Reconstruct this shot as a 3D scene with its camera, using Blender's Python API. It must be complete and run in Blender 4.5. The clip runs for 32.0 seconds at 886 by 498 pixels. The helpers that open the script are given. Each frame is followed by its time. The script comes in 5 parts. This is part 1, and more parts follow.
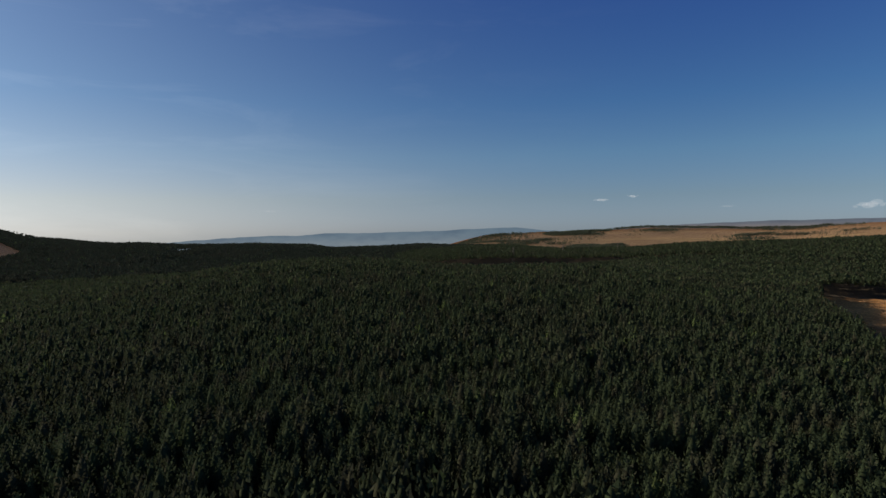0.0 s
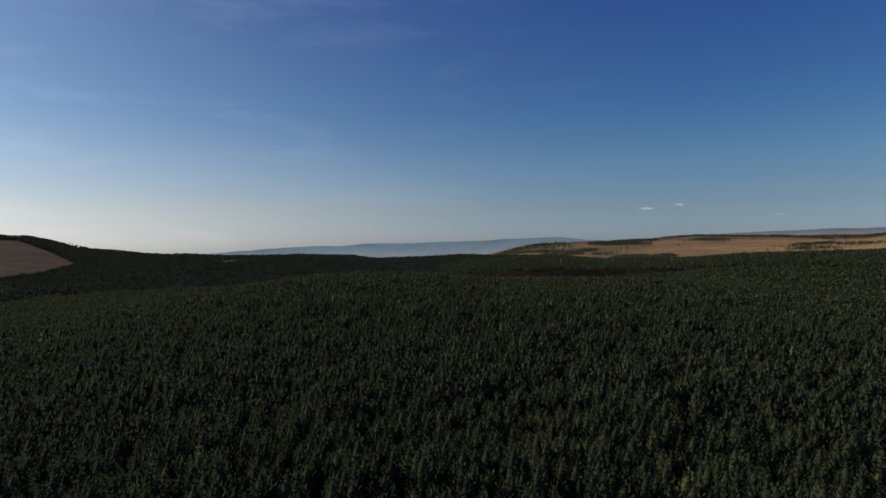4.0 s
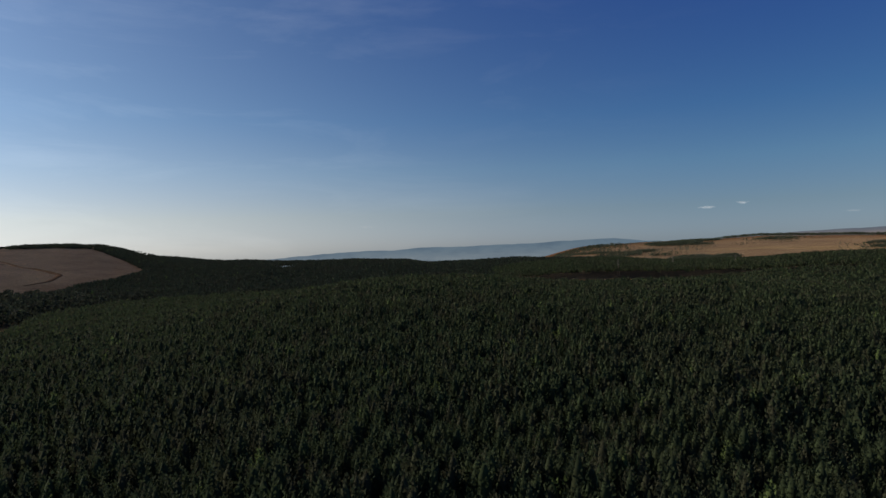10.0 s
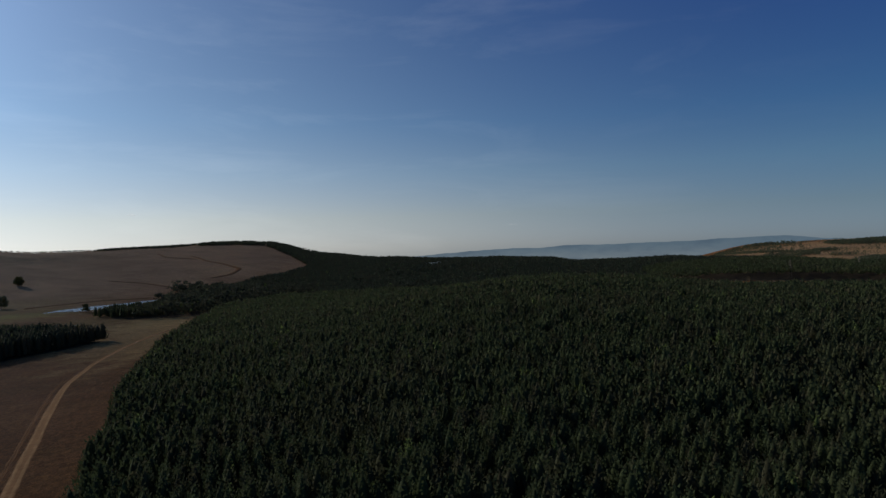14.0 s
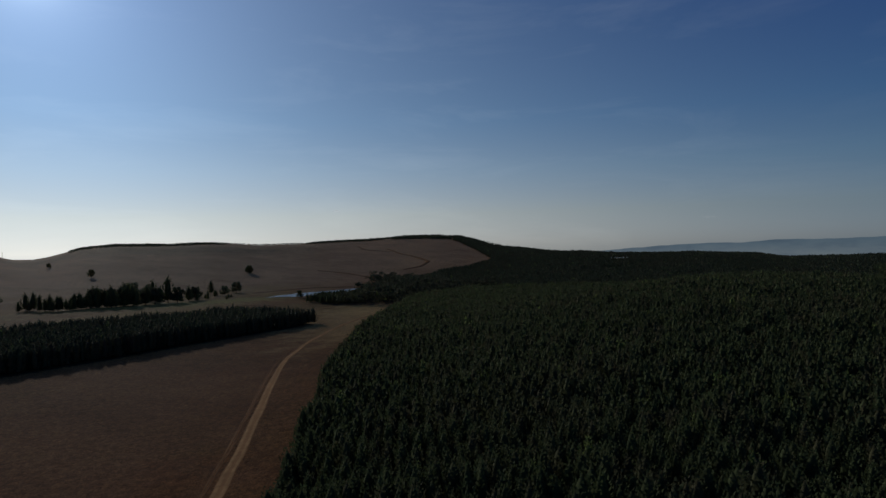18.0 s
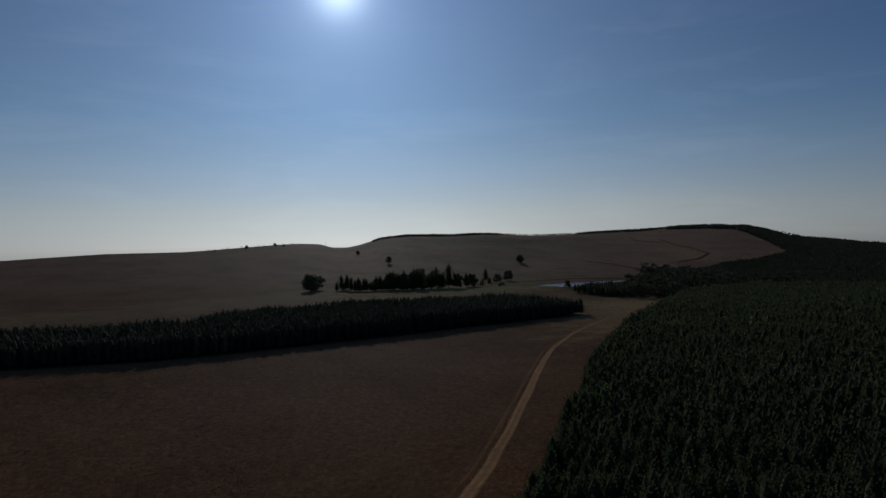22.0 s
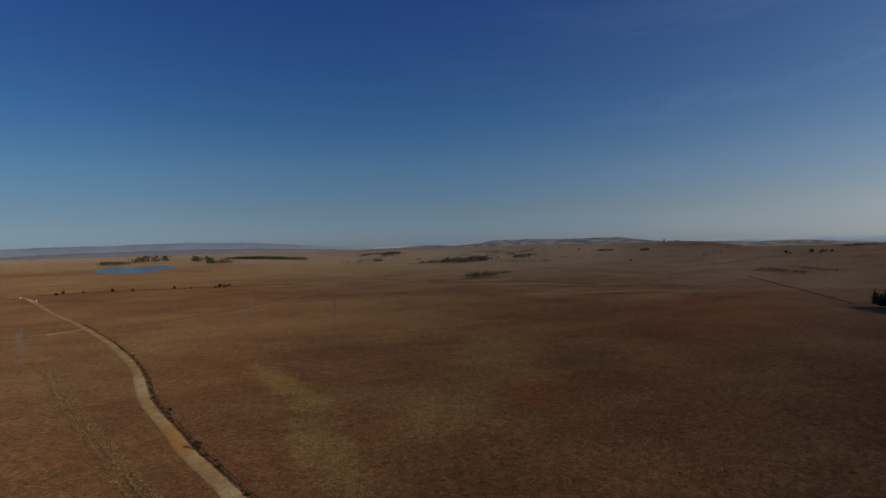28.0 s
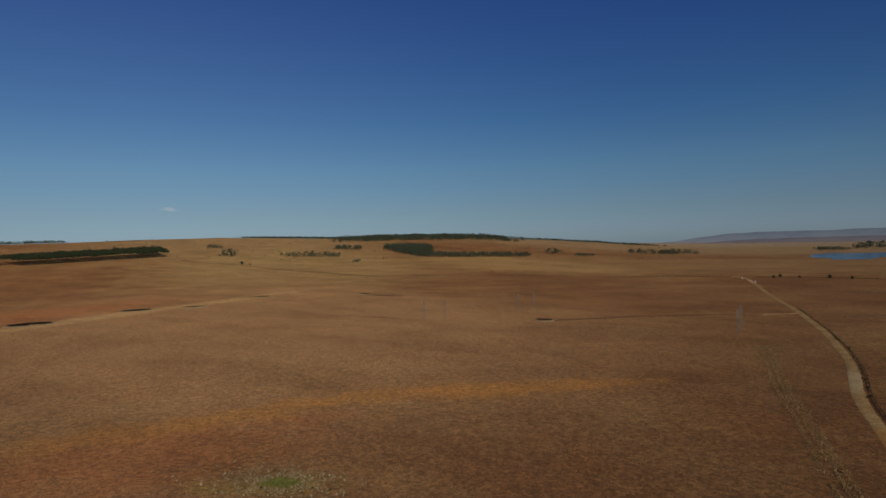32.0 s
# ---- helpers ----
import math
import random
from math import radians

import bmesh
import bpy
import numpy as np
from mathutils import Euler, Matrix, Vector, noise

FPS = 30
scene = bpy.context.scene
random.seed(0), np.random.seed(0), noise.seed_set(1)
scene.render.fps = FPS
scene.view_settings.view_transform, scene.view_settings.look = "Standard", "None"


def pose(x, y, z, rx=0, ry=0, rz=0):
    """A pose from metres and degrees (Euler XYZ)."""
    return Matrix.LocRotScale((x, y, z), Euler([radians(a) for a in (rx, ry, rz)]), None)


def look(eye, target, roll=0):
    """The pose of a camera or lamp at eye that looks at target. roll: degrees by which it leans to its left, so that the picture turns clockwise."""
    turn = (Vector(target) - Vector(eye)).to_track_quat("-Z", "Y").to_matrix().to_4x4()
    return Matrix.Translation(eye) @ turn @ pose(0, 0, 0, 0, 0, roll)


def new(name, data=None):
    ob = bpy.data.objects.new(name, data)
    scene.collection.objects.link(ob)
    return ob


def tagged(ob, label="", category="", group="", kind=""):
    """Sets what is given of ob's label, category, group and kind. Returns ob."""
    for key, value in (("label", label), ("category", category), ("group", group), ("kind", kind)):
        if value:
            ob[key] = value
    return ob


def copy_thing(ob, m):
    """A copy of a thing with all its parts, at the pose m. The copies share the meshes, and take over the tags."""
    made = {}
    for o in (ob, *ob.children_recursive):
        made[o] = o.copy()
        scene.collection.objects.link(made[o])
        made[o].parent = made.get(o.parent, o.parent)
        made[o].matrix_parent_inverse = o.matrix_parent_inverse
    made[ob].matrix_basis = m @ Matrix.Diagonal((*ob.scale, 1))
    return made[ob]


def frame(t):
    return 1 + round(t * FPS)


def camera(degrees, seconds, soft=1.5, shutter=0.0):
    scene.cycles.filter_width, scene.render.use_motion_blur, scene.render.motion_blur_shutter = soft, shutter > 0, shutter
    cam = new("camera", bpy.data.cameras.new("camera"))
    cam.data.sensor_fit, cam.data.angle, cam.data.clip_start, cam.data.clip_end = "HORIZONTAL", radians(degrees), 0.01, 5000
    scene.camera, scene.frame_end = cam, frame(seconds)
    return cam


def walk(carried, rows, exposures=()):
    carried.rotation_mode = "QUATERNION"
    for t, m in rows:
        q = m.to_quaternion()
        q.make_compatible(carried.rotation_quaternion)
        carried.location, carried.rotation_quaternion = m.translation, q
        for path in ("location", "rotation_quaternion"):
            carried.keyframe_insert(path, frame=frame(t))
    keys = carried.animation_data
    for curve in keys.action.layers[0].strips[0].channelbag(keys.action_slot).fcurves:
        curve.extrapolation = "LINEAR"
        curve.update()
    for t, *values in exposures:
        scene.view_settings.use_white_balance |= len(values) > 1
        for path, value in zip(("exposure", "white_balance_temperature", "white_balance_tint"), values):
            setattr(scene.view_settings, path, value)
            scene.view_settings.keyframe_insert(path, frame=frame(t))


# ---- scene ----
cam = camera(73.0, 32.0, 1.5)
PATH = [
    (0.0, pose(0.51, -22.00, 58.45, 88.08, 0.76, -12.07)),
    (0.5, pose(0.73, -16.64, 59.48, 88.32, 0.74, -11.76)),
    (1.0, pose(0.62, -12.40, 60.34, 88.45, 0.68, -11.52)),
    (1.5, pose(0.38, -9.37, 60.67, 88.57, 0.65, -11.21)),
    (2.0, pose(0.22, -7.30, 60.77, 88.66, 0.66, -10.74)),
    (2.5, pose(-0.08, -5.74, 60.62, 88.72, 0.70, -10.25)),
    (3.0, pose(-0.26, -4.45, 60.61, 88.86, 0.77, -9.51)),
    (3.5, pose(-0.53, -3.23, 60.39, 88.98, 0.88, -8.81)),
    (5.5, pose(-0.76, -1.81, 60.05, 89.19, 1.17, -6.90)),
    (6.0, pose(-0.81, -1.45, 59.96, 89.22, 1.26, -6.69)),
    (6.5, pose(-0.87, -1.09, 59.86, 89.25, 1.36, -6.50)),
    (7.0, pose(-0.91, -0.76, 59.76, 89.31, 1.45, -6.27)),
    (7.5, pose(-0.94, -0.46, 59.65, 89.36, 1.53, -5.92)),
    (8.0, pose(-0.96, -0.22, 59.57, 89.40, 1.62, -5.41)),
    (8.5, pose(-0.99, -0.04, 59.51, 89.43, 1.68, -5.14)),
    (9.0, pose(-1.03, 0.10, 59.50, 89.47, 1.75, -4.86)),
    (9.5, pose(-1.06, 0.20, 59.54, 89.49, 1.79, -4.28)),
    (10.0, pose(-1.11, 0.26, 59.62, 89.51, 1.80, -3.16)),
    (10.5, pose(-1.16, 0.29, 59.72, 89.58, 1.75, -1.57)),
    (11.0, pose(-1.21, 0.28, 59.82, 89.60, 1.72, 0.53)),
    (11.5, pose(-1.21, 0.25, 59.91, 89.60, 1.72, 2.46)),
    (12.0, pose(-1.17, 0.18, 59.99, 89.64, 1.72, 4.28)),
    (12.5, pose(-1.11, 0.09, 60.06, 89.65, 1.74, 5.77)),
    (13.0, pose(-1.03, -0.04, 60.12, 89.63, 1.73, 7.28)),
    (13.5, pose(-0.94, -0.20, 60.16, 89.65, 1.71, 8.95)),
    (15.5, pose(-0.54, -0.87, 60.28, 89.66, 1.56, 16.76)),
    (16.0, pose(-0.44, -1.02, 60.31, 89.65, 1.55, 19.16)),
    (16.5, pose(-0.32, -1.14, 60.34, 89.63, 1.52, 21.35)),
    (17.0, pose(-0.20, -1.24, 60.37, 89.60, 1.49, 23.34)),
    (17.5, pose(-0.07, -1.31, 60.40, 89.58, 1.46, 25.53)),
    (18.0, pose(0.06, -1.37, 60.42, 89.55, 1.46, 28.08)),
    (18.5, pose(0.19, -1.40, 60.46, 89.51, 1.44, 30.74)),
    (19.0, pose(0.31, -1.42, 60.51, 89.46, 1.40, 33.36)),
    (19.5, pose(0.42, -1.43, 60.56, 89.41, 1.35, 36.17)),
    (20.0, pose(0.53, -1.43, 60.60, 89.40, 1.30, 39.41)),
    (20.5, pose(0.64, -1.44, 60.61, 89.36, 1.32, 42.74)),
    (21.0, pose(0.74, -1.45, 60.59, 89.31, 1.32, 46.03)),
    (21.5, pose(0.84, -1.47, 60.55, 89.27, 1.32, 49.58)),
    (22.0, pose(0.93, -1.47, 60.49, 89.25, 1.32, 53.38)),
    (22.5, pose(1.02, -1.47, 60.42, 89.26, 1.33, 57.68)),
    (23.0, pose(1.10, -1.45, 60.33, 89.25, 1.36, 63.61)),
    (23.5, pose(1.18, -1.40, 60.24, 89.22, 1.34, 71.32)),
    (24.0, pose(1.23, -1.34, 60.15, 89.20, 1.38, 79.88)),
    (24.5, pose(1.26, -1.25, 60.05, 89.22, 1.40, 88.92)),
    (26.5, pose(1.30, -0.77, 59.67, 89.07, 1.44, 121.56)),
    (27.0, pose(1.30, -0.60, 59.57, 89.10, 1.44, 131.42)),
    (27.5, pose(1.28, -0.39, 59.47, 89.09, 1.43, 142.18)),
    (28.0, pose(1.25, -0.12, 59.37, 89.11, 1.41, 153.05)),
    (28.5, pose(1.17, 0.20, 59.29, 89.10, 1.43, 163.80)),
    (29.0, pose(1.03, 0.55, 59.25, 89.14, 1.44, 173.29)),
    (29.5, pose(0.82, 0.93, 59.27, 89.16, 1.43, 180.69)),
    (30.0, pose(0.57, 1.34, 59.34, 89.16, 1.40, 187.00)),
    (30.5, pose(0.30, 1.77, 59.47, 89.19, 1.42, 193.46)),
    (31.0, pose(0.02, 2.22, 59.65, 89.19, 1.43, 200.28)),
    (31.5, pose(-0.25, 2.67, 59.87, 89.22, 1.41, 207.75)),
    (32.0, pose(-0.51, 3.12, 60.10, 89.24, 1.38, 214.97)),
]
EXPOSURES = [(0, 0.4, 6800, 12), (6, 0.38, 6750, 11), (10, 0.32, 6700, 11), (13, 0.1, 6600, 10), (16, -0.22, 6550, 9), (19, -0.5, 6450, 9), (22, -0.78, 6250, 9), (24, -0.9, 6200, 9),
             (26.5, -0.55, 6300, 10), (28, -0.1, 6400, 10), (29, -0.1, 6450, 10), (30, -0.17, 6550, 10), (32, -0.4, 6600, 10)]
walk(cam, PATH, EXPOSURES)

# ---------------------------------------------------------------- terrain
# Bearings are degrees counter-clockwise from +y; heights are metres of ground.
WEST_HILL = [(12, 0), (15, 10), (17, 20), (20, 33), (22.4, 40), (25, 67), (26.6, 78), (29, 83), (32.5, 83), (35, 78),
             (41, 72), (45, 70), (49, 79), (53, 77), (57, 79), (59.3, 73), (61.6, 54), (62.5, 49), (64, 50), (65, 60),
             (67, 63), (70, 59), (77, 47), (83, 48), (89, 39), (94, 30), (99, 28), (109, 28), (119, 25), (130, 10), (140, 0)]
NORTH_RIDGE = [(-24, 0), (-18, 10), (-13, 13), (-10, 17), (-5.7, 14), (-1.7, 13), (0.3, 20), (5, 25), (11, 25), (15, 27), (19, 18), (26, 0)]
EAST_RIDGE = [(-80, 0), (-60, 36), (-48, 32), (-41, 27), (-35, 24), (-30, 17), (-21, 14), (-14, 10), (-8, 0)]
PLATEAU = [(-12, 0), (-16.4, 18), (-21.4, 37), (-27.7, 43), (-31, 52), (-33, 49), (-35.2, 45), (-37.5, 43), (-39.6, 39), (-43.6, 40), (-45.6, 53), (-48, 61), (-60, 68), (-80, 70), (-108, 86), (-113, 90),
           (-118, 97), (-125, 99), (-135, 82), (-140, 84), (-145, 83), (-149, 76), (-152, 62), (-159, 37), (-162, 23), (-166, 8),
           (-170, 2), (-187, 1), (-194, -8), (-198.6, -10), (-200, -3), (-202.4, 2), (-205, 1), (-208, -2), (-213.2, -4), (-215.3, 5), (-217, 11), (-218.5, 11), (-221, 5), (-223.5, -2), (-225.2, 3), (-228.4, 9), (-230.7, 15), (-233, 11), (-241, 0)]


# still water: place, half-axes, turn and level
BASINS = [(-530, 626, 68, 25, 80, -1.0), (8, -1800, 240, 105, 82, 0.0)]


def smooth(a, b, v):
    s = np.clip((v - a) / (b - a), 0, 1)
    return s * s * (3 - 2 * s)


def crest(table, bearing):
    pts = sorted(table)
    return np.interp(bearing, [p[0] for p in pts], [p[1] for p in pts], left=0, right=0)


def ripple(x, y, size, seed):
    """A cheap smooth noise: a few sine waves of mixed directions."""
    rng, total = np.random.RandomState(seed), 0
    for k in range(6):
        a, phase, wave = rng.uniform(0, 6.28), rng.uniform(0, 6.28), size * rng.uniform(0.6, 1.7)
        total = total + np.sin((x * math.cos(a) + y * math.sin(a)) * 6.28 / wave + phase)
    return total / 6


def ground_z(x, y):
    x, y = np.asarray(x, float), np.asarray(y, float)
    r, b = np.hypot(x, y), np.degrees(np.arctan2(-x, y))
    z = 28.5 * np.exp(-((x - 12) / np.where(x < 12, 158, 300)) ** 2 - ((y - 330) / 250) ** 2)
    z = z - 4.5 * np.exp(-((b + 15) / 8) ** 2) * smooth(200, 330, r) * (1 - smooth(600, 760, r))
    z = z + crest(WEST_HILL, b) * smooth(850, 1700, r) * (1 - 0.9 * smooth(1700, 3200, r))
    z = z + crest(NORTH_RIDGE, b) * smooth(550, 1150, r) * (1 - smooth(1150, 1700, r))
    foot = np.interp(b, [-32, -25], [380, 560])
    z = z + crest(EAST_RIDGE, b) * smooth(foot, 820, r) * (1 - smooth(820, 1300, r))
    z = z + crest(PLATEAU, np.where(b > 100, b - 360, b)) * smooth(900, 3000, r) * (1 - 0.5 * smooth(3000, 4500, r))
    swell = smooth(250, 900, r)
    z = z + swell * (1.2 * ripple(x, y, 260, 3) + 2.0 * ripple(x, y, 800, 5)) + 0.5 * ripple(x, y, 90, 8) * smooth(60, 200, r)
    # the land drops away behind the near ridges to the north and the west
    low = smooth(-17, -11, b) * (1 - smooth(14, 20, b)) + smooth(82, 96, b) * (1 - smooth(120, 132, b))
    z = z - 75 * low * smooth(1750, 3400, r)
    for px, py, a, c, turn, level in BASINS:
        t = math.radians(turn)
        u, w = (x - px) * math.cos(t) + (y - py) * math.sin(t), (y - py) * math.cos(t) - (x - px) * math.sin(t)
        k = smooth(1.7, 1.0, np.hypot(u / a, w / c))
        z = z * (1 - k) + level * k
    return z


# ---------------------------------------------------------------- light
SUN_BEARING, SUN_HEIGHT = 62.7, 22.8
world = bpy.data.worlds.new("sky")
scene.world = world
world.use_nodes = True
wn = world.node_tree
sky = wn.nodes.new("ShaderNodeTexSky")
sky.sky_type = "NISHITA"
sky.sun_disc = False
sky.sun_elevation = radians(SUN_HEIGHT)
sky.sun_rotation = radians(-SUN_BEARING)
sky.altitude = 1800
sky.air_density, sky.dust_density, sky.ozone_density = 1.0, 0.5, 3.5
deep = wn.nodes.new("ShaderNodeGamma")
deep.inputs[1].default_value = 1.3
grey = wn.nodes.new("ShaderNodeRGBToBW")
wn.nodes["Background"].inputs[1].default_value = 0.039
wn.links.new(sky.outputs[0], deep.inputs[0])
wn.links.new(deep.outputs[0], grey.inputs[0])
up = wn.nodes.new("ShaderNodeSeparateXYZ")
coord = wn.nodes.new("ShaderNodeTexCoord")
wn.links.new(coord.outputs["Generated"], up.inputs[0])


def hue(*stops):
    """Tint of the clear sky by height above the horizon."""
    n = wn.nodes.new("ShaderNodeValToRGB")
    e = n.color_ramp.elements
    while len(e) < len(stops):
        e.new(0.5)
    for el, (at, c) in zip(e, stops):
        el.position, el.color = at, (*c, 1)
    wn.links.new(up.outputs[2], n.inputs[0])
    return n.outputs[0]


AWAY = hue((0.0, (0.56, 0.71, 0.84)), (0.05, (0.51, 0.79, 1.05)), (0.12, (0.455, 1.0, 1.73)), (0.20, (0.34, 1.0, 2.35)), (0.38, (0.29, 0.95, 3.5)), (0.6, (0.27, 0.88, 3.1)), (1.0, (0.25, 0.8, 2.7)))
NEAR_SUN = hue((0.0, (0.74, 0.73, 0.68)), (0.05, (0.80, 0.88, 0.89)), (0.12, (0.71, 1.0, 1.35)), (0.20, (0.55, 1.0, 1.7)), (0.38, (0.47, 1.0, 2.2)), (0.6, (0.44, 0.96, 2.2)), (1.0, (0.25, 0.8, 2.7)))
tint = wn.nodes.new("ShaderNodeMix")
tint.data_type, tint.blend_type = "RGBA", "MULTIPLY"
tint.inputs[0].default_value = 1.0
wn.links.new(grey.outputs[0], tint.inputs[6])
# the bright haze close round the sun
_b, _e = radians(SUN_BEARING), radians(SUN_HEIGHT)
SUN_DIR = Vector((-math.sin(_b) * math.cos(_e), math.cos(_b) * math.cos(_e), math.sin(_e)))
toward = wn.nodes.new("ShaderNodeVectorMath")
toward.operation = "DOT_PRODUCT"
toward.inputs[1].default_value = SUN_DIR
wn.links.new(coord.outputs["Generated"], toward.inputs[0])
side = wn.nodes.new("ShaderNodeMapRange")
side.interpolation_type = "SMOOTHSTEP"
side.inputs["From Min"].default_value, side.inputs["From Max"].default_value = -0.05, 0.97
wn.links.new(toward.outputs["Value"], side.inputs["Value"])
both = wn.nodes.new("ShaderNodeMix")
both.data_type = "RGBA"
wn.links.new(side.outputs[0], both.inputs[0])
wn.links.new(AWAY, both.inputs[6])
wn.links.new(NEAR_SUN, both.inputs[7])
wn.links.new(both.outputs[2], tint.inputs[7])
far_side = wn.nodes.new("ShaderNodeValToRGB")
for el, (at, c) in zip([*far_side.color_ramp.elements, far_side.color_ramp.elements.new(0.3), far_side.color_ramp.elements.new(0.7)], ((0.05, (0.66, 0.73, 0.71)), (0.87, (1, 1, 1)), (0.3, (0.88, 0.91, 0.9)), (0.66, (0.9, 0.9, 0.9)))):
    el.position, el.color = at, (*c, 1)
turned = wn.nodes.new("ShaderNodeMapRange")
turned.inputs["From Min"].default_value, turned.inputs["From Max"].default_value = -1, 1
wn.links.new(toward.outputs["Value"], turned.inputs["Value"])
wn.links.new(turned.outputs[0], far_side.inputs[0])
deeper = wn.nodes.new("ShaderNodeMix")
deeper.data_type, deeper.blend_type = "RGBA", "MULTIPLY"
deeper.inputs[0].default_value = 1.0
wn.links.new(tint.outputs[2], deeper.inputs[6])
wn.links.new(far_side.outputs[0], deeper.inputs[7])
halo = deeper.outputs[2]
for power, strength in ((6.0, 3.0), (25.0, 2.6), (260.0, 7.0), (1500.0, 30.0)):
    p = wn.nodes.new("ShaderNodeMath")
    p.operation, p.use_clamp = "POWER", True
    wn.links.new(toward.outputs["Value"], p.inputs[0])
    p.inputs[1].default_value = power
    add = wn.nodes.new("ShaderNodeMix")
    add.data_type, add.blend_type = "RGBA", "ADD"
    add.inputs[7].default_value = (strength * 0.86, strength, strength * 1.12, 1)
    wn.links.new(p.outputs[0], add.inputs[0])
    wn.links.new(halo, add.inputs[6])
    halo = add.outputs[2]
# thin cirrus streaks on the sunward side
streak = wn.nodes.new("ShaderNodeMapping")
streak.inputs["Scale"].default_value = (1.0, 1.0, 5.5)
streak.inputs["Rotation"].default_value = (radians(4), radians(-5), 0)
wn.links.new(coord.outputs["Generated"], streak.inputs["Vector"])
wisp = wn.nodes.new("ShaderNodeTexNoise")
wisp.inputs["Scale"].default_value, wisp.inputs["Detail"].default_value, wisp.inputs["Roughness"].default_value = 3.2, 7, 0.62
wisp.inputs["Distortion"].default_value = 0.5
wn.links.new(streak.outputs[0], wisp.inputs["Vector"])
thin = wn.nodes.new("ShaderNodeMapRange")
thin.inputs["From Min"].default_value, thin.inputs["From Max"].default_value, thin.inputs["To Max"].default_value = 0.5, 0.8, 0.34
wn.links.new(wisp.outputs["Fac"], thin.inputs["Value"])
where = wn.nodes.new("ShaderNodeMath")
where.operation = "MULTIPLY"
wn.links.new(thin.outputs[0], where.inputs[0])
wn.links.new(side.outputs[0], where.inputs[1])
cirrus = wn.nodes.new("ShaderNodeMix")
cirrus.data_type, cirrus.blend_type = "RGBA", "ADD"
cirrus.inputs[7].default_value = (4.2, 4.2, 4.0, 1)
wn.links.new(where.outputs[0], cirrus.inputs[0])
wn.links.new(halo, cirrus.inputs[6])
wn.links.new(cirrus.outputs[2], wn.nodes["Background"].inputs[0])

sun_data = bpy.data.lights.new("sun", "SUN")
sun_data.energy, sun_data.angle, sun_data.color = 2.7, radians(0.53), (1.0, 0.93, 0.82)
sun = new("sun", sun_data)
sun.matrix_world = look(SUN_DIR * 100, (0, 0, 0))


# ---------------------------------------------------------------- materials
def mat(name, rough=0.9, spec=0.2):
    m = bpy.data.materials.new(name)
    m.use_nodes = True
    b = m.node_tree.nodes["Principled BSDF"]
    b.inputs["Roughness"].default_value = rough
    b.inputs["Specular IOR Level"].default_value = spec
    return m, m.node_tree, b


def node(nt, kind, **inputs):
    n = nt.nodes.new(kind)
    for k, v in inputs.items():
        n.inputs[k.replace("_", " ")].default_value = v
    return n


def place(nt, scale=(1, 1, 1), turn=0.0):
    g = nt.nodes.new("ShaderNodeNewGeometry")
    m = nt.nodes.new("ShaderNodeMapping")
    m.inputs["Scale"].default_value = scale
    m.inputs["Rotation"].default_value = (0, 0, radians(turn))
    nt.links.new(g.outputs["Position"], m.inputs["Vector"])
    return m.outputs[0]


def noise_at(nt, scale, detail=4.0, rough=0.6, stretch=(1, 1, 1), turn=0.0):
    n = node(nt, "ShaderNodeTexNoise", Scale=scale, Detail=detail, Roughness=rough)
    nt.links.new(place(nt, stretch, turn), n.inputs["Vector"])
    return n.outputs["Fac"]


def ramp(nt, fac, *stops):
    n = nt.nodes.new("ShaderNodeValToRGB")
    e = n.color_ramp.elements
    while len(e) < len(stops):
        e.new(0.5)
    for el, (p, c) in zip(e, stops):
        el.position, el.color = p, (*c, 1)
    nt.links.new(fac, n.inputs[0])
    return n.outputs[0]


def mix(nt, fac, a, b, mode="MIX"):
    n = nt.nodes.new("ShaderNodeMix")
    n.data_type, n.blend_type = "RGBA", mode
    for socket, v in ((n.inputs[0], fac), (n.inputs[6], a), (n.inputs[7], b)):
        if hasattr(v, "is_linked"):
            nt.links.new(v, socket)
        else:
            socket.default_value = v if isinstance(v, (int, float)) else (*v, 1)
    return n.outputs[2]


def band(nt, fac, lo, hi):
    n = nt.nodes.new("ShaderNodeMapRange")
    n.interpolation_type = "SMOOTHSTEP"
    n.inputs["From Min"].default_value, n.inputs["From Max"].default_value = lo, hi
    nt.links.new(fac, n.inputs["Value"])
    return n.outputs[0]


def blot(nt, x, y, a, b, turn, ragged=1.0, grain=0.07):
    """A ragged oval spot on the ground, half-axes a and b, turned counter-clockwise: 1 inside, 0 outside."""
    g = nt.nodes.new("ShaderNodeNewGeometry")
    m = nt.nodes.new("ShaderNodeMapping")
    m.vector_type = "TEXTURE"
    m.inputs["Location"].default_value = (x, y, 0)
    m.inputs["Rotation"].default_value = (0, 0, radians(turn))
    m.inputs["Scale"].default_value = (a, b, 1e5)
    nt.links.new(g.outputs["Position"], m.inputs["Vector"])
    d = nt.nodes.new("ShaderNodeVectorMath")
    d.operation = "LENGTH"
    nt.links.new(m.outputs[0], d.inputs[0])
    n = noise_at(nt, grain, 5)
    k = nt.nodes.new("ShaderNodeMath")
    k.operation = "MULTIPLY_ADD"
    nt.links.new(n, k.inputs[0])
    k.inputs[1].default_value = ragged * 2
    nt.links.new(d.outputs["Value"], k.inputs[2])
    return band(nt, k.outputs[0], 1.0 + ragged * 1.35, 0.55 + ragged * 0.75)


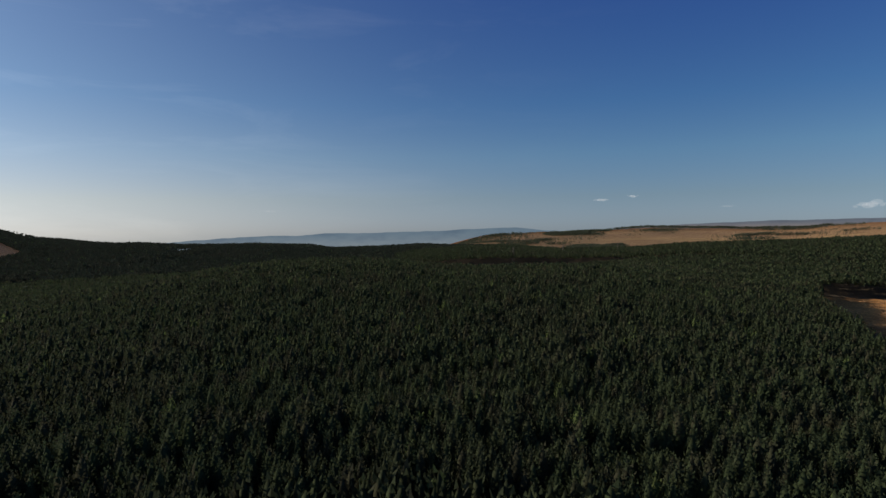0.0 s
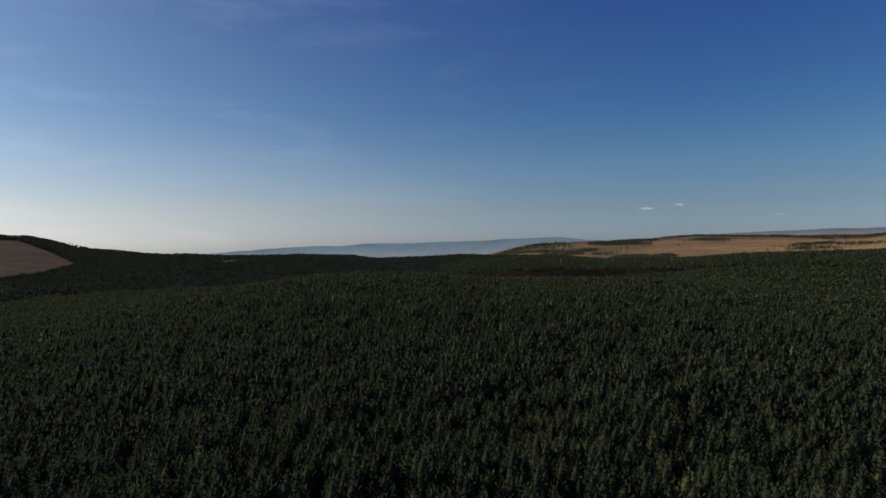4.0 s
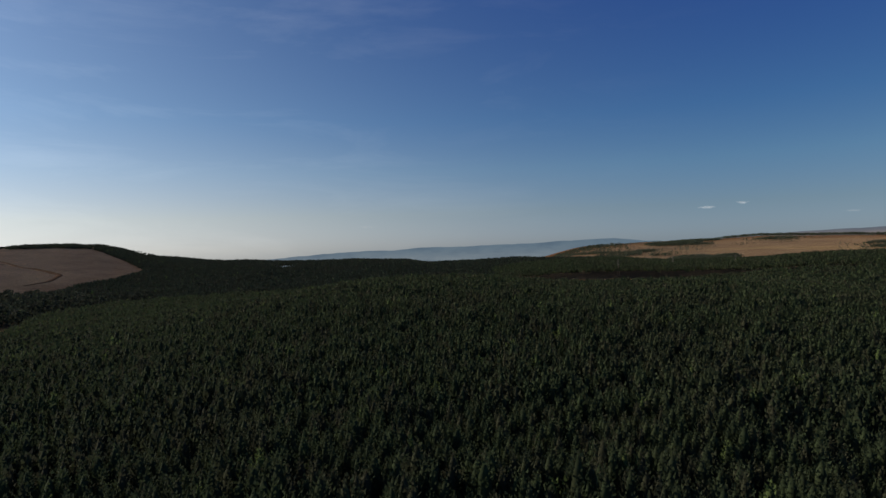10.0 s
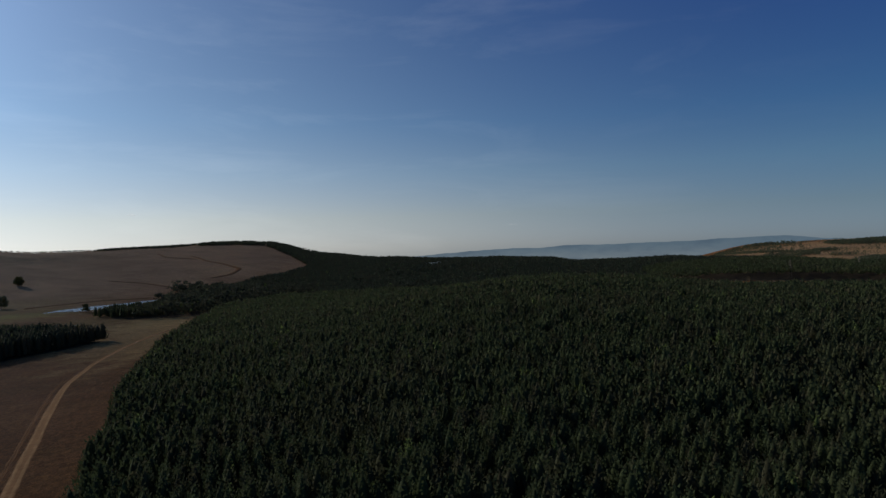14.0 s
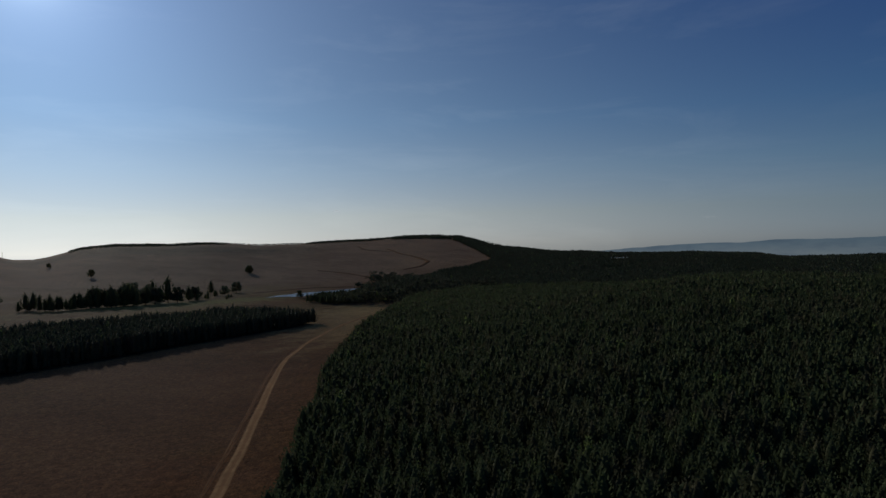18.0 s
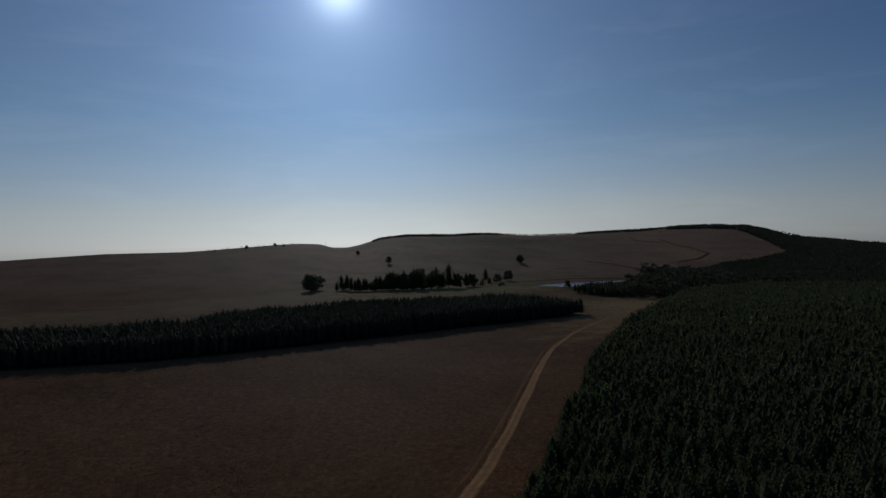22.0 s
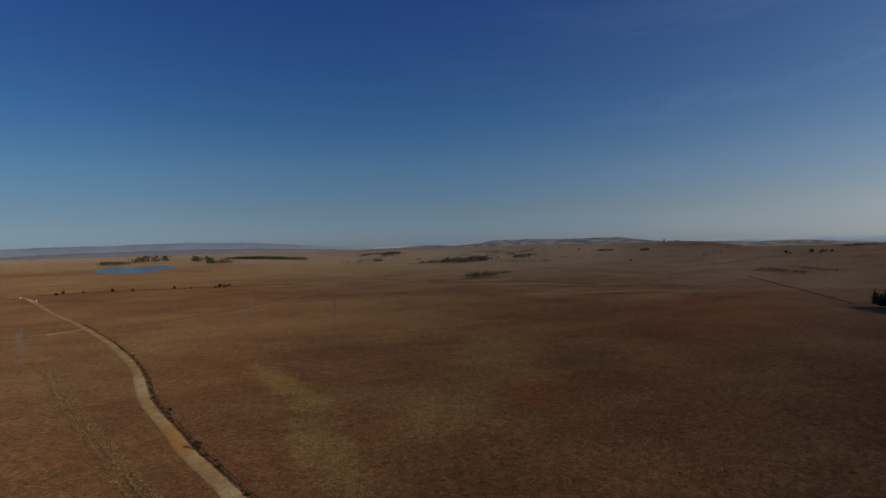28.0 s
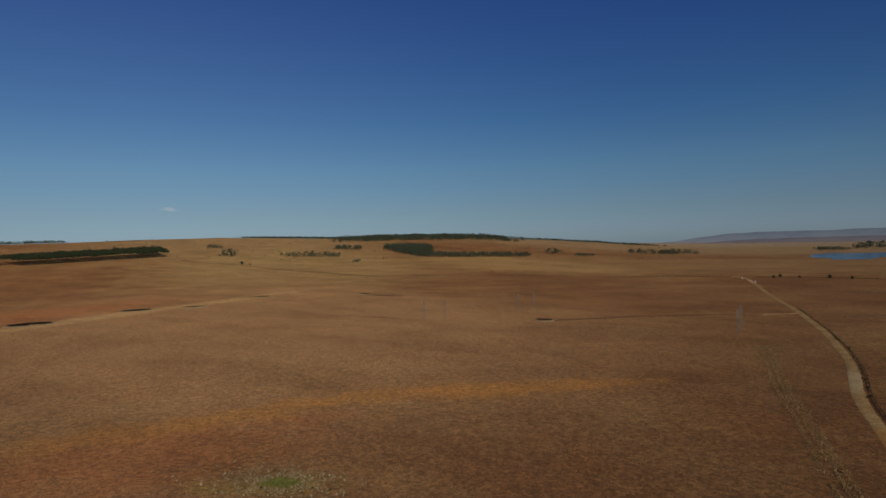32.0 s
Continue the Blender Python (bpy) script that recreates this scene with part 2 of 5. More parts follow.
def bump(nt, bsdf, fac, strength, distance):
    n = node(nt, "ShaderNodeBump", Strength=strength, Distance=distance)
    nt.links.new(fac, n.inputs["Height"])
    nt.links.new(n.outputs[0], bsdf.inputs["Normal"])


def times(nt, a, b):
    n = nt.nodes.new("ShaderNodeMath")
    n.operation = "MULTIPLY"
    nt.links.new(a, n.inputs[0])
    if hasattr(b, "is_linked"):
        nt.links.new(b, n.inputs[1])
    else:
        n.inputs[1].default_value = b
    return n.outputs[0]


# patches of the grassland that can be told apart, some with haze painted in: place, half-axes, turn, colour, strength
HOLLOWS_AND_STREAKS = [
    (170, -85, 60, 30, 70, (0.4, 0.14, 0.05), 0.5),
    (-155, -255, 75, 22, 60, (0.36, 0.25, 0.10), 0.5),
    (-192, -228, 62, 24, 62, (0.15, 0.075, 0.04), 0.55),
    (188, -105, 80, 11, 65, (0.48, 0.24, 0.075), 0.65),
    (122, -203, 70, 13, 43, (0.50, 0.24, 0.07), 0.75),
    (-95, -182, 45, 16, 40, (0.34, 0.24, 0.10), 0.45),
    (-120, -180, 40, 12, 70, (0.22, 0.12, 0.06), 0.5),
    (-52, -255, 50, 8, 95, (0.48, 0.34, 0.13), 0.45),
    (-44, -170, 40, 9, 86, (0.48, 0.35, 0.15), 0.42),
    (-85, -138, 46, 30, 30, (0.19, 0.095, 0.05), 0.4),
    (-120, -470, 230, 130, 20, (0.42, 0.26, 0.13), 0.4),
    (-128, -187, 22, 9, 70, (0.36, 0.12, 0.05), 0.6),
    (118, -92, 18, 7, 40, (0.32, 0.28, 0.09), 0.5),
]
SOUTH_GRASS = [
    # slope grass lightened to stand in for the haze over it
    (-1100, -560, 900, 420, 35, (0.56, 0.36, 0.23), 0.7),
    # grey-lilac of distant haze put into the far grass, two patches
    (-1900, -3000, 2300, 1100, 30, (0.40, 0.33, 0.27), 0.85),
    (500, -3700, 2600, 1000, 0, (0.40, 0.33, 0.27), 0.85),
    (2000, -1500, 1200, 700, 135, (0.42, 0.31, 0.17), 0.6),
    (200, -2500, 2300, 800, 2, (0.42, 0.32, 0.2), 0.6),
    # far grass paled and greyed to carry the haze
    (-1200, -1900, 1600, 900, 60, (0.48, 0.37, 0.28), 0.8),
    (150, -1300, 1300, 380, 5, (0.42, 0.29, 0.15), 0.42),
    (1050, -900, 700, 350, 140, (0.42, 0.3, 0.15), 0.7),
    (420, -330, 470, 270, 150, (0.43, 0.27, 0.15), 0.6),
    (620, -1150, 520, 150, 150, (0.48, 0.33, 0.16), 0.45),
    (-430, -330, 190, 70, 30, (0.38, 0.12, 0.05), 0.5),
    (640, -250, 160, 60, 100, (0.45, 0.16, 0.06), 0.5),
    (560, -290, 280, 20, 98, (0.58, 0.4, 0.21), 0.6),
]
WEST_GRASS = [
    # pale hill grass, lightened further in place of haze
    (-930, 920, 900, 500, 50, (0.60, 0.39, 0.27), 0.75),
    (-1180, 850, 330, 95, 46, (0.15, 0.135, 0.10), 0.7),
    (-1120, 470, 170, 120, 80, (0.34, 0.16, 0.11), 0.6),
    (-600, 970, 120, 45, 100, (0.62, 0.40, 0.25), 0.6),
    (-1250, 150, 800, 380, 75, (0.5, 0.3, 0.21), 0.55),
    (-640, 160, 260, 85, 100, (0.42, 0.29, 0.14), 0.7),
    (-215, 90, 210, 105, 112, (0.36, 0.19, 0.11), 0.65),
    (-520, 330, 330, 60, 100, (0.46, 0.33, 0.14), 0.7),
    (-590, 470, 130, 50, 60, (0.34, 0.36, 0.11), 0.6),
    (-345, 590, 95, 60, 130, (0.46, 0.36, 0.13), 0.75),
    (-345, 462, 62, 34, 110, (0.52, 0.40, 0.17), 0.8),
    (-400, 440, 90, 40, 120, (0.42, 0.31, 0.14), 0.6),
    (-640, 560, 170, 60, 100, (0.42, 0.31, 0.16), 0.6),
    (-295, 400, 150, 52, 119, (0.60, 0.42, 0.21), 0.85),
]
NORTH_GRASS = [
    (900, 1700, 1300, 800, 160, (0.46, 0.33, 0.22), 0.8),
    (1100, 1500, 500, 90, 150, (0.55, 0.40, 0.22), 0.6),
    (900, 1900, 600, 110, 165, (0.36, 0.25, 0.17), 0.6),
    (330, 220, 130, 90, 40, (0.7, 0.38, 0.16), 0.9),
    (262, 645, 70, 24, 150, (0.6, 0.5, 0.36), 0.9),
]


def grass_material():
    m, nt, b = mat("winter_grass", 0.8, 0.005)
    b.inputs["Specular Tint"].default_value = (1.0, 0.56, 0.41, 1)
    b.inputs["Diffuse Roughness"].default_value = 0.85
    b.inputs["Sheen Weight"].default_value = 0.14
    b.inputs["Sheen Roughness"].default_value = 0.1
    b.inputs["Sheen Tint"].default_value = (0.95, 0.70, 0.50, 1)
    big = noise_at(nt, 0.006, 4, 0.6)
    mid = noise_at(nt, 0.035, 5, 0.65, (1, 2.2, 1), 25)
    col = ramp(nt, big, (0.3, (0.21, 0.10, 0.047)), (0.5, (0.26, 0.132, 0.063)), (0.7, (0.32, 0.178, 0.085)))
    col = mix(nt, times(nt, band(nt, mid, 0.48, 0.72), 0.25), col, (0.42, 0.26, 0.13))
    col = mix(nt, times(nt, band(nt, noise_at(nt, 0.018, 4, 0.7), 0.56, 0.75), 0.45), col, (0.32, 0.12, 0.05))
    wide = noise_at(nt, 0.011, 3, 0.55, (1, 1.6, 1), -30)
    col = mix(nt, times(nt, band(nt, wide, 0.52, 0.66), 0.28), col, (0.33, 0.22, 0.10))
    col = mix(nt, times(nt, band(nt, wide, 0.47, 0.34), 0.4), col, (0.24, 0.105, 0.06))
    # green hollows, pale straw bands and rusty rises that can be told apart, and far patches with painted haze
    for x, y, a, w, turn, c, s in NORTH_GRASS + WEST_GRASS + SOUTH_GRASS + HOLLOWS_AND_STREAKS:
        col = mix(nt, times(nt, blot(nt, x, y, a, w, turn, *((1.0, 0.07) if a < 400 else (0.35, 0.02))), s), col, c)
    col = mix(nt, 1.0, col, (0.85, 0.79, 0.67), "MULTIPLY")
    fold = noise_at(nt, 0.009, 6, 0.68, (1, 1.8, 1), 35)
    col = mix(nt, 0.6, col, ramp(nt, fold, (0.36, (0.68, 0.64, 0.62)), (0.5, (1.0, 1.0, 1.0)), (0.64, (1.25, 1.25, 1.2))), "MULTIPLY")
    fine = noise_at(nt, 2.2, 6, 0.85)
    tuft = noise_at(nt, 0.45, 5, 0.8)
    clump = nt.nodes.new("ShaderNodeTexVoronoi")
    clump.inputs["Scale"].default_value = 0.9
    nt.links.new(place(nt), clump.inputs["Vector"])
    cs = nt.nodes.new("ShaderNodeSeparateColor")
    nt.links.new(clump.outputs["Color"], cs.inputs[0])
    col = mix(nt, 0.5, col, ramp(nt, cs.outputs[0], (0.0, (0.45, 0.42, 0.4)), (0.6, (1.0, 1.0, 1.0)), (1.0, (1.6, 1.5, 1.3))), "MULTIPLY")
    col = mix(nt, 0.95, col, ramp(nt, fine, (0.36, (0.3, 0.27, 0.25)), (0.5, (1.0, 1.0, 1.0)), (0.64, (1.8, 1.7, 1.5))), "MULTIPLY")
    col = mix(nt, 0.75, col, ramp(nt, tuft, (0.35, (0.68, 0.62, 0.56)), (0.6, (1.15, 1.12, 1.05))), "MULTIPLY")
    nt.links.new(col, b.inputs["Base Color"])
    bump(nt, b, fine, 0.7, 0.45)
    return m


def needle_material(name, dark, light, brown, thin=0.32):
    m, nt, b = mat(name, 0.9, 0.06)
    v = nt.nodes.new("ShaderNodeTexVoronoi")
    v.inputs["Scale"].default_value = 0.36
    nt.links.new(place(nt, (1, 1, 0.0)), v.inputs["Vector"])
    s = nt.nodes.new("ShaderNodeSeparateColor")
    nt.links.new(v.outputs["Color"], s.inputs[0])
    col = mix(nt, s.outputs[0], dark, light)
    col = mix(nt, times(nt, band(nt, s.outputs[1], 0.55, 1.0), 0.8), col, brown)
    col = mix(nt, times(nt, band(nt, noise_at(nt, 0.02, 3), 0.5, 0.7), 0.35), col, brown)
    col = mix(nt, times(nt, band(nt, s.outputs[2], 0.985, 0.99), 0.7), col, (0.12, 0.16, 0.05))
    g = nt.nodes.new("ShaderNodeNewGeometry")
    col = mix(nt, 0.6, col, ramp(nt, g.outputs["Random Per Island"], (0.0, (0.9, 0.9, 0.9)), (1.0, (1.12, 1.12, 1.1))), "MULTIPLY")
    nt.links.new(col, b.inputs["Base Color"])
    glow = nt.nodes.new("ShaderNodeBsdfTranslucent")
    nt.links.new(col, glow.inputs["Color"])
    both = nt.nodes.new("ShaderNodeMixShader")
    both.inputs[0].default_value = thin
    nt.links.new(b.outputs[0], both.inputs[1])
    nt.links.new(glow.outputs[0], both.inputs[2])
    nt.links.new(both.outputs[0], nt.nodes["Material Output"].inputs[0])
    return m


def plain(name, a, b2, scale=1.0, rough=0.9, relief=0.3, dist=0.05, fuzz=0.0):
    m, nt, b = mat(name, rough, 0.0)
    b.inputs["Sheen Weight"].default_value, b.inputs["Sheen Roughness"].default_value = fuzz, 0.1
    b.inputs["Sheen Tint"].default_value = (0.95, 0.70, 0.50, 1)
    if fuzz:
        b.inputs["Roughness"].default_value, b.inputs["Specular IOR Level"].default_value = 0.8, 0.005
        b.inputs["Specular Tint"].default_value = (1.0, 0.56, 0.41, 1)
    f = noise_at(nt, scale, 6, 0.7)
    col = ramp(nt, f, (0.32, a), (0.68, b2))
    col = mix(nt, 0.4, col, ramp(nt, noise_at(nt, scale * 0.11, 3), (0.35, (0.7, 0.7, 0.7)), (0.65, (1.2, 1.2, 1.2))), "MULTIPLY")
    nt.links.new(col, b.inputs["Base Color"])
    bump(nt, b, f, relief, dist)
    return m


def road_material():
    """Sandy dirt with reddish and bleached stretches and fine gravel."""
    m, nt, b = mat("road_dirt", 0.95, 0.0)
    col = ramp(nt, noise_at(nt, 0.11, 5, 0.7), (0.34, (0.34, 0.18, 0.07)), (0.5, (0.47, 0.28, 0.115)), (0.66, (0.58, 0.385, 0.18)))
    for x, y, a, w, turn, c, k in ((-7, -200, 22, 4, 97, (0.52, 0.25, 0.07), 0.8), (2.5, -285, 26, 4, 90, (0.58, 0.42, 0.22), 0.7), (-17, -146, 14, 4, 100, (0.6, 0.42, 0.2), 0.6), (112, -850, 90, 14, 76, (0.66, 0.43, 0.2), 0.8)):
        col = mix(nt, times(nt, blot(nt, x, y, a, w, turn, 0.6, 0.2), k), col, c)
    grit = noise_at(nt, 1.1, 6, 0.8)
    col = mix(nt, 0.8, col, ramp(nt, grit, (0.34, (0.55, 0.53, 0.5)), (0.5, (1, 1, 1)), (0.66, (1.3, 1.28, 1.2))), "MULTIPLY")
    nt.links.new(col, b.inputs["Base Color"])
    bump(nt, b, grit, 0.6, 0.2)
    return m


def water_material():
    m, nt, b = mat("still_water", 0.1, 0.5)
    b.inputs["Base Color"].default_value = (0.02, 0.035, 0.05, 1)
    bump(nt, b, noise_at(nt, 0.35, 4), 1.0, 0.6)
    return m


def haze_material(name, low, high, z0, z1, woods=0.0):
    """Far hills with the haze painted into the colour: a plain glowing backdrop."""
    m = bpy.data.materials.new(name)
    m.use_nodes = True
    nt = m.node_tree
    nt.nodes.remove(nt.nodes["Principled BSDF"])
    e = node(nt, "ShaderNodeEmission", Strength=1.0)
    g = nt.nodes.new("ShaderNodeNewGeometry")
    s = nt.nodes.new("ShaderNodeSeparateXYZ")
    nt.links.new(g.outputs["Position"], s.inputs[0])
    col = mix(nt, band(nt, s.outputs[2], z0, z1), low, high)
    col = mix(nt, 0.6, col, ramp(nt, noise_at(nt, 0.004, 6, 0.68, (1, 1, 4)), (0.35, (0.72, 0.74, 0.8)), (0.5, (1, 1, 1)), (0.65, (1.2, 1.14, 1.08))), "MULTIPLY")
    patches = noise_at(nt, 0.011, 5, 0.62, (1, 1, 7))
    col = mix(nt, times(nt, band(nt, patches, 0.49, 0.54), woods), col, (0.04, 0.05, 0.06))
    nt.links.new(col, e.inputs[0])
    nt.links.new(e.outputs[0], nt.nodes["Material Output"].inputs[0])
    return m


GRASS = grass_material()
FLOOR = plain("needle_litter", (0.07, 0.055, 0.038), (0.13, 0.10, 0.065), 0.8)
PINE = needle_material("pine_needles", (0.046, 0.060, 0.030), (0.055, 0.073, 0.033), (0.064, 0.060, 0.036))
LEAF = needle_material("gum_leaves", (0.075, 0.095, 0.055), (0.115, 0.135, 0.085), (0.115, 0.105, 0.07))
# pine needles darkened: the shade of far woods and belt put into the colour
SHADED_PINE = needle_material("shaded_pine_needles", (0.032, 0.043, 0.029), (0.045, 0.058, 0.036), (0.055, 0.048, 0.034), 0.22)
GREY_LEAF = needle_material("bare_winter_twigs", (0.10, 0.095, 0.07), (0.15, 0.14, 0.105), (0.15, 0.125, 0.095), 0.2)
# leaves darkened: shade on the gum wood's near side put into the colour
DARK_LEAF = needle_material("dark_leaves", (0.030, 0.038, 0.026), (0.05, 0.06, 0.038), (0.055, 0.05, 0.035))
BUSH_LEAF = needle_material("bush_leaves", (0.035, 0.05, 0.022), (0.07, 0.09, 0.035), (0.09, 0.075, 0.04))
BARK = plain("bark", (0.05, 0.035, 0.025), (0.13, 0.10, 0.075), 3.0)
DIRT = road_material()
STEEL = plain("weathered_steel", (0.19, 0.155, 0.12), (0.29, 0.24, 0.19), 2.0, 0.6)
DARK_FLOOR = plain("dark_floor", (0.03, 0.022, 0.015), (0.07, 0.05, 0.03), 0.3)
WATER = water_material()


# ---------------------------------------------------------------- mesh helpers
def raw_mesh(name, verts, tris, mats, face_mats=None, shade=False):
    verts, tris = np.asarray(verts, np.float32), np.asarray(tris, np.int32)
    me = bpy.data.meshes.new(name)
    n, k = len(tris), tris.shape[1]
    me.vertices.add(len(verts))
    me.vertices.foreach_set("co", verts.ravel())
    me.loops.add(n * k)
    me.loops.foreach_set("vertex_index", tris.ravel())
    me.polygons.add(n)
    me.polygons.foreach_set("loop_start", np.arange(0, n * k, k, dtype=np.int32))
    me.polygons.foreach_set("loop_total", np.full(n, k, np.int32))
    for m in mats:
        me.materials.append(m)
    if face_mats is not None:
        me.polygons.foreach_set("material_index", np.asarray(face_mats, np.int32))
    if shade:
        me.polygons.foreach_set("use_smooth", np.ones(n, bool))
    me.update(calc_edges=True)
    me.validate()
    return me


def part(name, bm, material, parent, label=""):
    me = bpy.data.meshes.new(name)
    bm.to_mesh(me)
    bm.free()
    me.materials.append(material)
    ob = new(name, me)
    ob.parent = parent
    return tagged(ob, label)


def inside(poly, x, y):
    x, y = np.asarray(x), np.asarray(y)
    hit = np.zeros(x.shape, bool)
    for (x1, y1), (x2, y2) in zip(poly, poly[1:] + poly[:1]):
        cut = ((y1 > y) != (y2 > y)) & (x < (x2 - x1) * (y - y1) / (y2 - y1 + 1e-9) + x1)
        hit ^= cut
    return hit


# the woods, as plan outlines
PLANTATION = [(-60, 38), (-71, 69), (-85, 89), (-99, 108), (-124, 146), (-142, 176), (-168, 214), (-205, 279), (-222, 310), (-253, 385), (-298, 480), (-316, 540), (-300, 640), (-180, 645),
              (0, 640), (56, 638), (155, 621), (260, 585), (420, 480), (440, 262), (352, 287), (318, 304), (276, 260), (230, 213), (204, 175), (172, 132), (142, 92), (119, 70), (60, 5), (-10, 5)]
SHELTER_BELT = [(-309, 366), (-325, 200), (-347, 60), (-400, -55), (-478, -230), (-502, -262), (-527, -180), (-502, -78), (-425, 100), (-460, 130),
                (-456, 250), (-400, 370)]
POND_PINES = [(-447, 505), (-420, 500), (-395, 500), (-380, 520), (-408, 575), (-440, 600), (-462, 560)]
POND_WOOD = [(-395, 500), (-372, 504), (-330, 520), (-318, 640), (-352, 730), (-430, 800), (-520, 815), (-560, 780), (-480, 735), (-440, 600), (-380, 520)]
NORTH_WOOD = [(-318, 640), (-345, 720), (-430, 795), (-500, 850), (-502, 935), (-476, 1022), (-482, 1123), (-578, 1243), (-690, 1350), (-760, 1500),
              (-600, 1580), (-300, 1500), (0, 1300), (250, 1200), (330, 1000), (120, 900), (101, 718), (0, 690)]
EAST_WOOD = [(440, 262), (430, 480), (330, 625), (272, 672), (175, 703), (101, 718), (120, 900), (330, 1000), (360, 1040), (527, 1165), (660, 1120), (700, 800), (760, 600), (900, 420), (820, 250)]


# ---------------------------------------------------------------- ground
ROAD_NORTH = [(-303, 450), (-294, 402), (-276, 345), (-252, 291), (-232, 256), (-213, 225), (-182, 185), (-155, 152), (-139, 132), (-127, 117), (-115, 101),
              (-102, 83), (-78, 40), (-45, -55), (-24, -115)]
ROAD_SOUTH = [(-24, -115), (-18, -139), (-14.5, -159), (-9.5, -184), (-7, -202), (-4, -222), (-1, -241), (1.5, -265), (2.5, -290), (4, -317), (8, -355), (21, -434),
              (45, -545), (68, -635), (124, -875), (148, -920)]
ROAD = ROAD_NORTH + ROAD_SOUTH[1:]
BRANCH = [(74, -490), (62, -496), (50, -503), (39, -512)]
SIDE_TRACK = [(44, -357), (33, -300), (25, -256), (17, -224), (11, -196), (6, -173), (1.5, -154), (-3, -138), (-9, -118)]
FARM_LINE = [(-741, -543), (-640, -430), (-560, -340), (-505, -275)]


def off_track(x, y):
    """Distance to the nearest road or track."""
    best = np.full(np.shape(x), 1e9)
    for line in (ROAD, BRANCH, SIDE_TRACK):
        for (x1, y1), (x2, y2) in zip(line, line[1:]):
            dx, dy = x2 - x1, y2 - y1
            t = np.clip(((x - x1) * dx + (y - y1) * dy) / (dx * dx + dy * dy), 0, 1)
            best = np.minimum(best, np.hypot(x - x1 - t * dx, y - y1 - t * dy))
    return best


def build_ground():
    nb = 840
    radii = np.concatenate([[0.0], np.geomspace(12, 105, 12), np.geomspace(107, 520, 150), np.geomspace(530, 4850, 100)])
    nr = len(radii) - 1
    ang = np.linspace(0, 2 * math.pi, nb, endpoint=False)
    rr, aa = np.meshgrid(radii[1:], ang, indexing="ij")
    x, y = rr * np.cos(aa), rr * np.sin(aa)
    z = ground_z(x, y)
    # grass tussocks: uneven ground away from roads and woods
    rough = smooth(105, 125, rr) * (1 - smooth(450, 800, rr)) * smooth(3.5, 9.0, off_track(x, y))
    for poly in (PLANTATION, SHELTER_BELT):
        rough = rough * ~inside(poly, x, y)
    rng = np.random.RandomState(4)
    z = z + rough * (rng.uniform(0, 1, z.shape) ** 1.5) * 0.3 * np.sqrt(rr / 140) * (0.6 + 0.5 * ripple(x, y, 24, 21))
    cell = rr * 0.0021 * rough
    x, y = x + rng.uniform(-1, 1, z.shape) * cell, y + rng.uniform(-1, 1, z.shape) * cell
    v = np.stack([x, y, z], -1).reshape(-1, 3)
    v = np.vstack([v, [[0, 0, float(ground_z(0, 0))]]])
    i, j = np.meshgrid(np.arange(nr - 1), np.arange(nb), indexing="ij")
    a, b = i * nb + j, i * nb + (j + 1) % nb
    quads = np.stack([a, a + nb, b + nb, b], -1).reshape(-1, 4)
    tris = np.concatenate([quads[:, [0, 1, 2]], quads[:, [0, 2, 3]],
                           np.stack([np.full(nb, len(v) - 1), np.arange(nb), (np.arange(nb) + 1) % nb], -1)])
    c = v[tris].mean(1)
    wood = np.zeros(len(tris), int)
    for poly in (PLANTATION, SHELTER_BELT, POND_PINES, POND_WOOD, NORTH_WOOD, EAST_WOOD):
        wood |= inside(poly, c[:, 0], c[:, 1]).astype(int)
    ob = new("ground", raw_mesh("ground", v, tris, [GRASS, FLOOR], wood, True))
    tagged(ob, "rolling winter grassland, brown and straw-coloured, with pine litter under woods", "ground", kind="structure")


build_ground()


def ribbon(name, pts, widths, material, label, category, lift=0.04, crown=0.06, step=6.0, wobble=0.5, seed=1, rim=0.03, edge=-0.03):
    """A strip that lies on the ground along a smooth line: edges, two wheel lines and a crown."""
    pts = [Vector(p) for p in pts]
    line = []
    for k in range(len(pts) - 1):
        p0, p1, p2, p3 = pts[max(k - 1, 0)], pts[k], pts[k + 1], pts[min(k + 2, len(pts) - 1)]
        n = max(2, int((p2 - p1).length / step))
        for q in range(n):
            t = q / n
            pos = 0.5 * (2 * p1 + (p2 - p0) * t + (2 * p0 - 5 * p1 + 4 * p2 - p3) * t * t + (3 * p1 - p0 - 3 * p2 + p3) * t ** 3)
            line.append((pos, widths[k] + (widths[k + 1] - widths[k]) * t))
    line.append((pts[-1], widths[-1]))
    rng = random.Random(seed)
    cols = (-1.0, -0.8, -0.42, 0.0, 0.42, 0.8, 1.0)
    verts, tris = [], []
    for k, (p, w) in enumerate(line):
        d = (line[min(k + 1, len(line) - 1)][0] - line[max(k - 1, 0)][0]).normalized()
        side = Vector((-d.y, d.x))
        ragged = {-1: 1 + rng.uniform(-1, 1) * min(0.45, wobble / w), 1: 1 + rng.uniform(-1, 1) * min(0.45, wobble / w)}
        for c in cols:
            off = c * w / 2 * ragged[1 if c > 0 else -1]
            q = p + side * off
            up = {1.0: edge, 0.8: lift + rim, 0.42: lift, 0.0: lift + crown}[abs(c)]
            verts.append((q.x, q.y, float(ground_z(q.x, q.y)) + up))
    m = len(cols)
    for k in range(len(line) - 1):
        for c in range(m - 1):
            a = k * m + c
            tris += [(a, a + m + 1, a + 1), (a, a + m, a + m + 1)]
    ob = new(name, raw_mesh(name, verts, tris, [material], None, True))
    return tagged(ob, label, category, kind="structure")


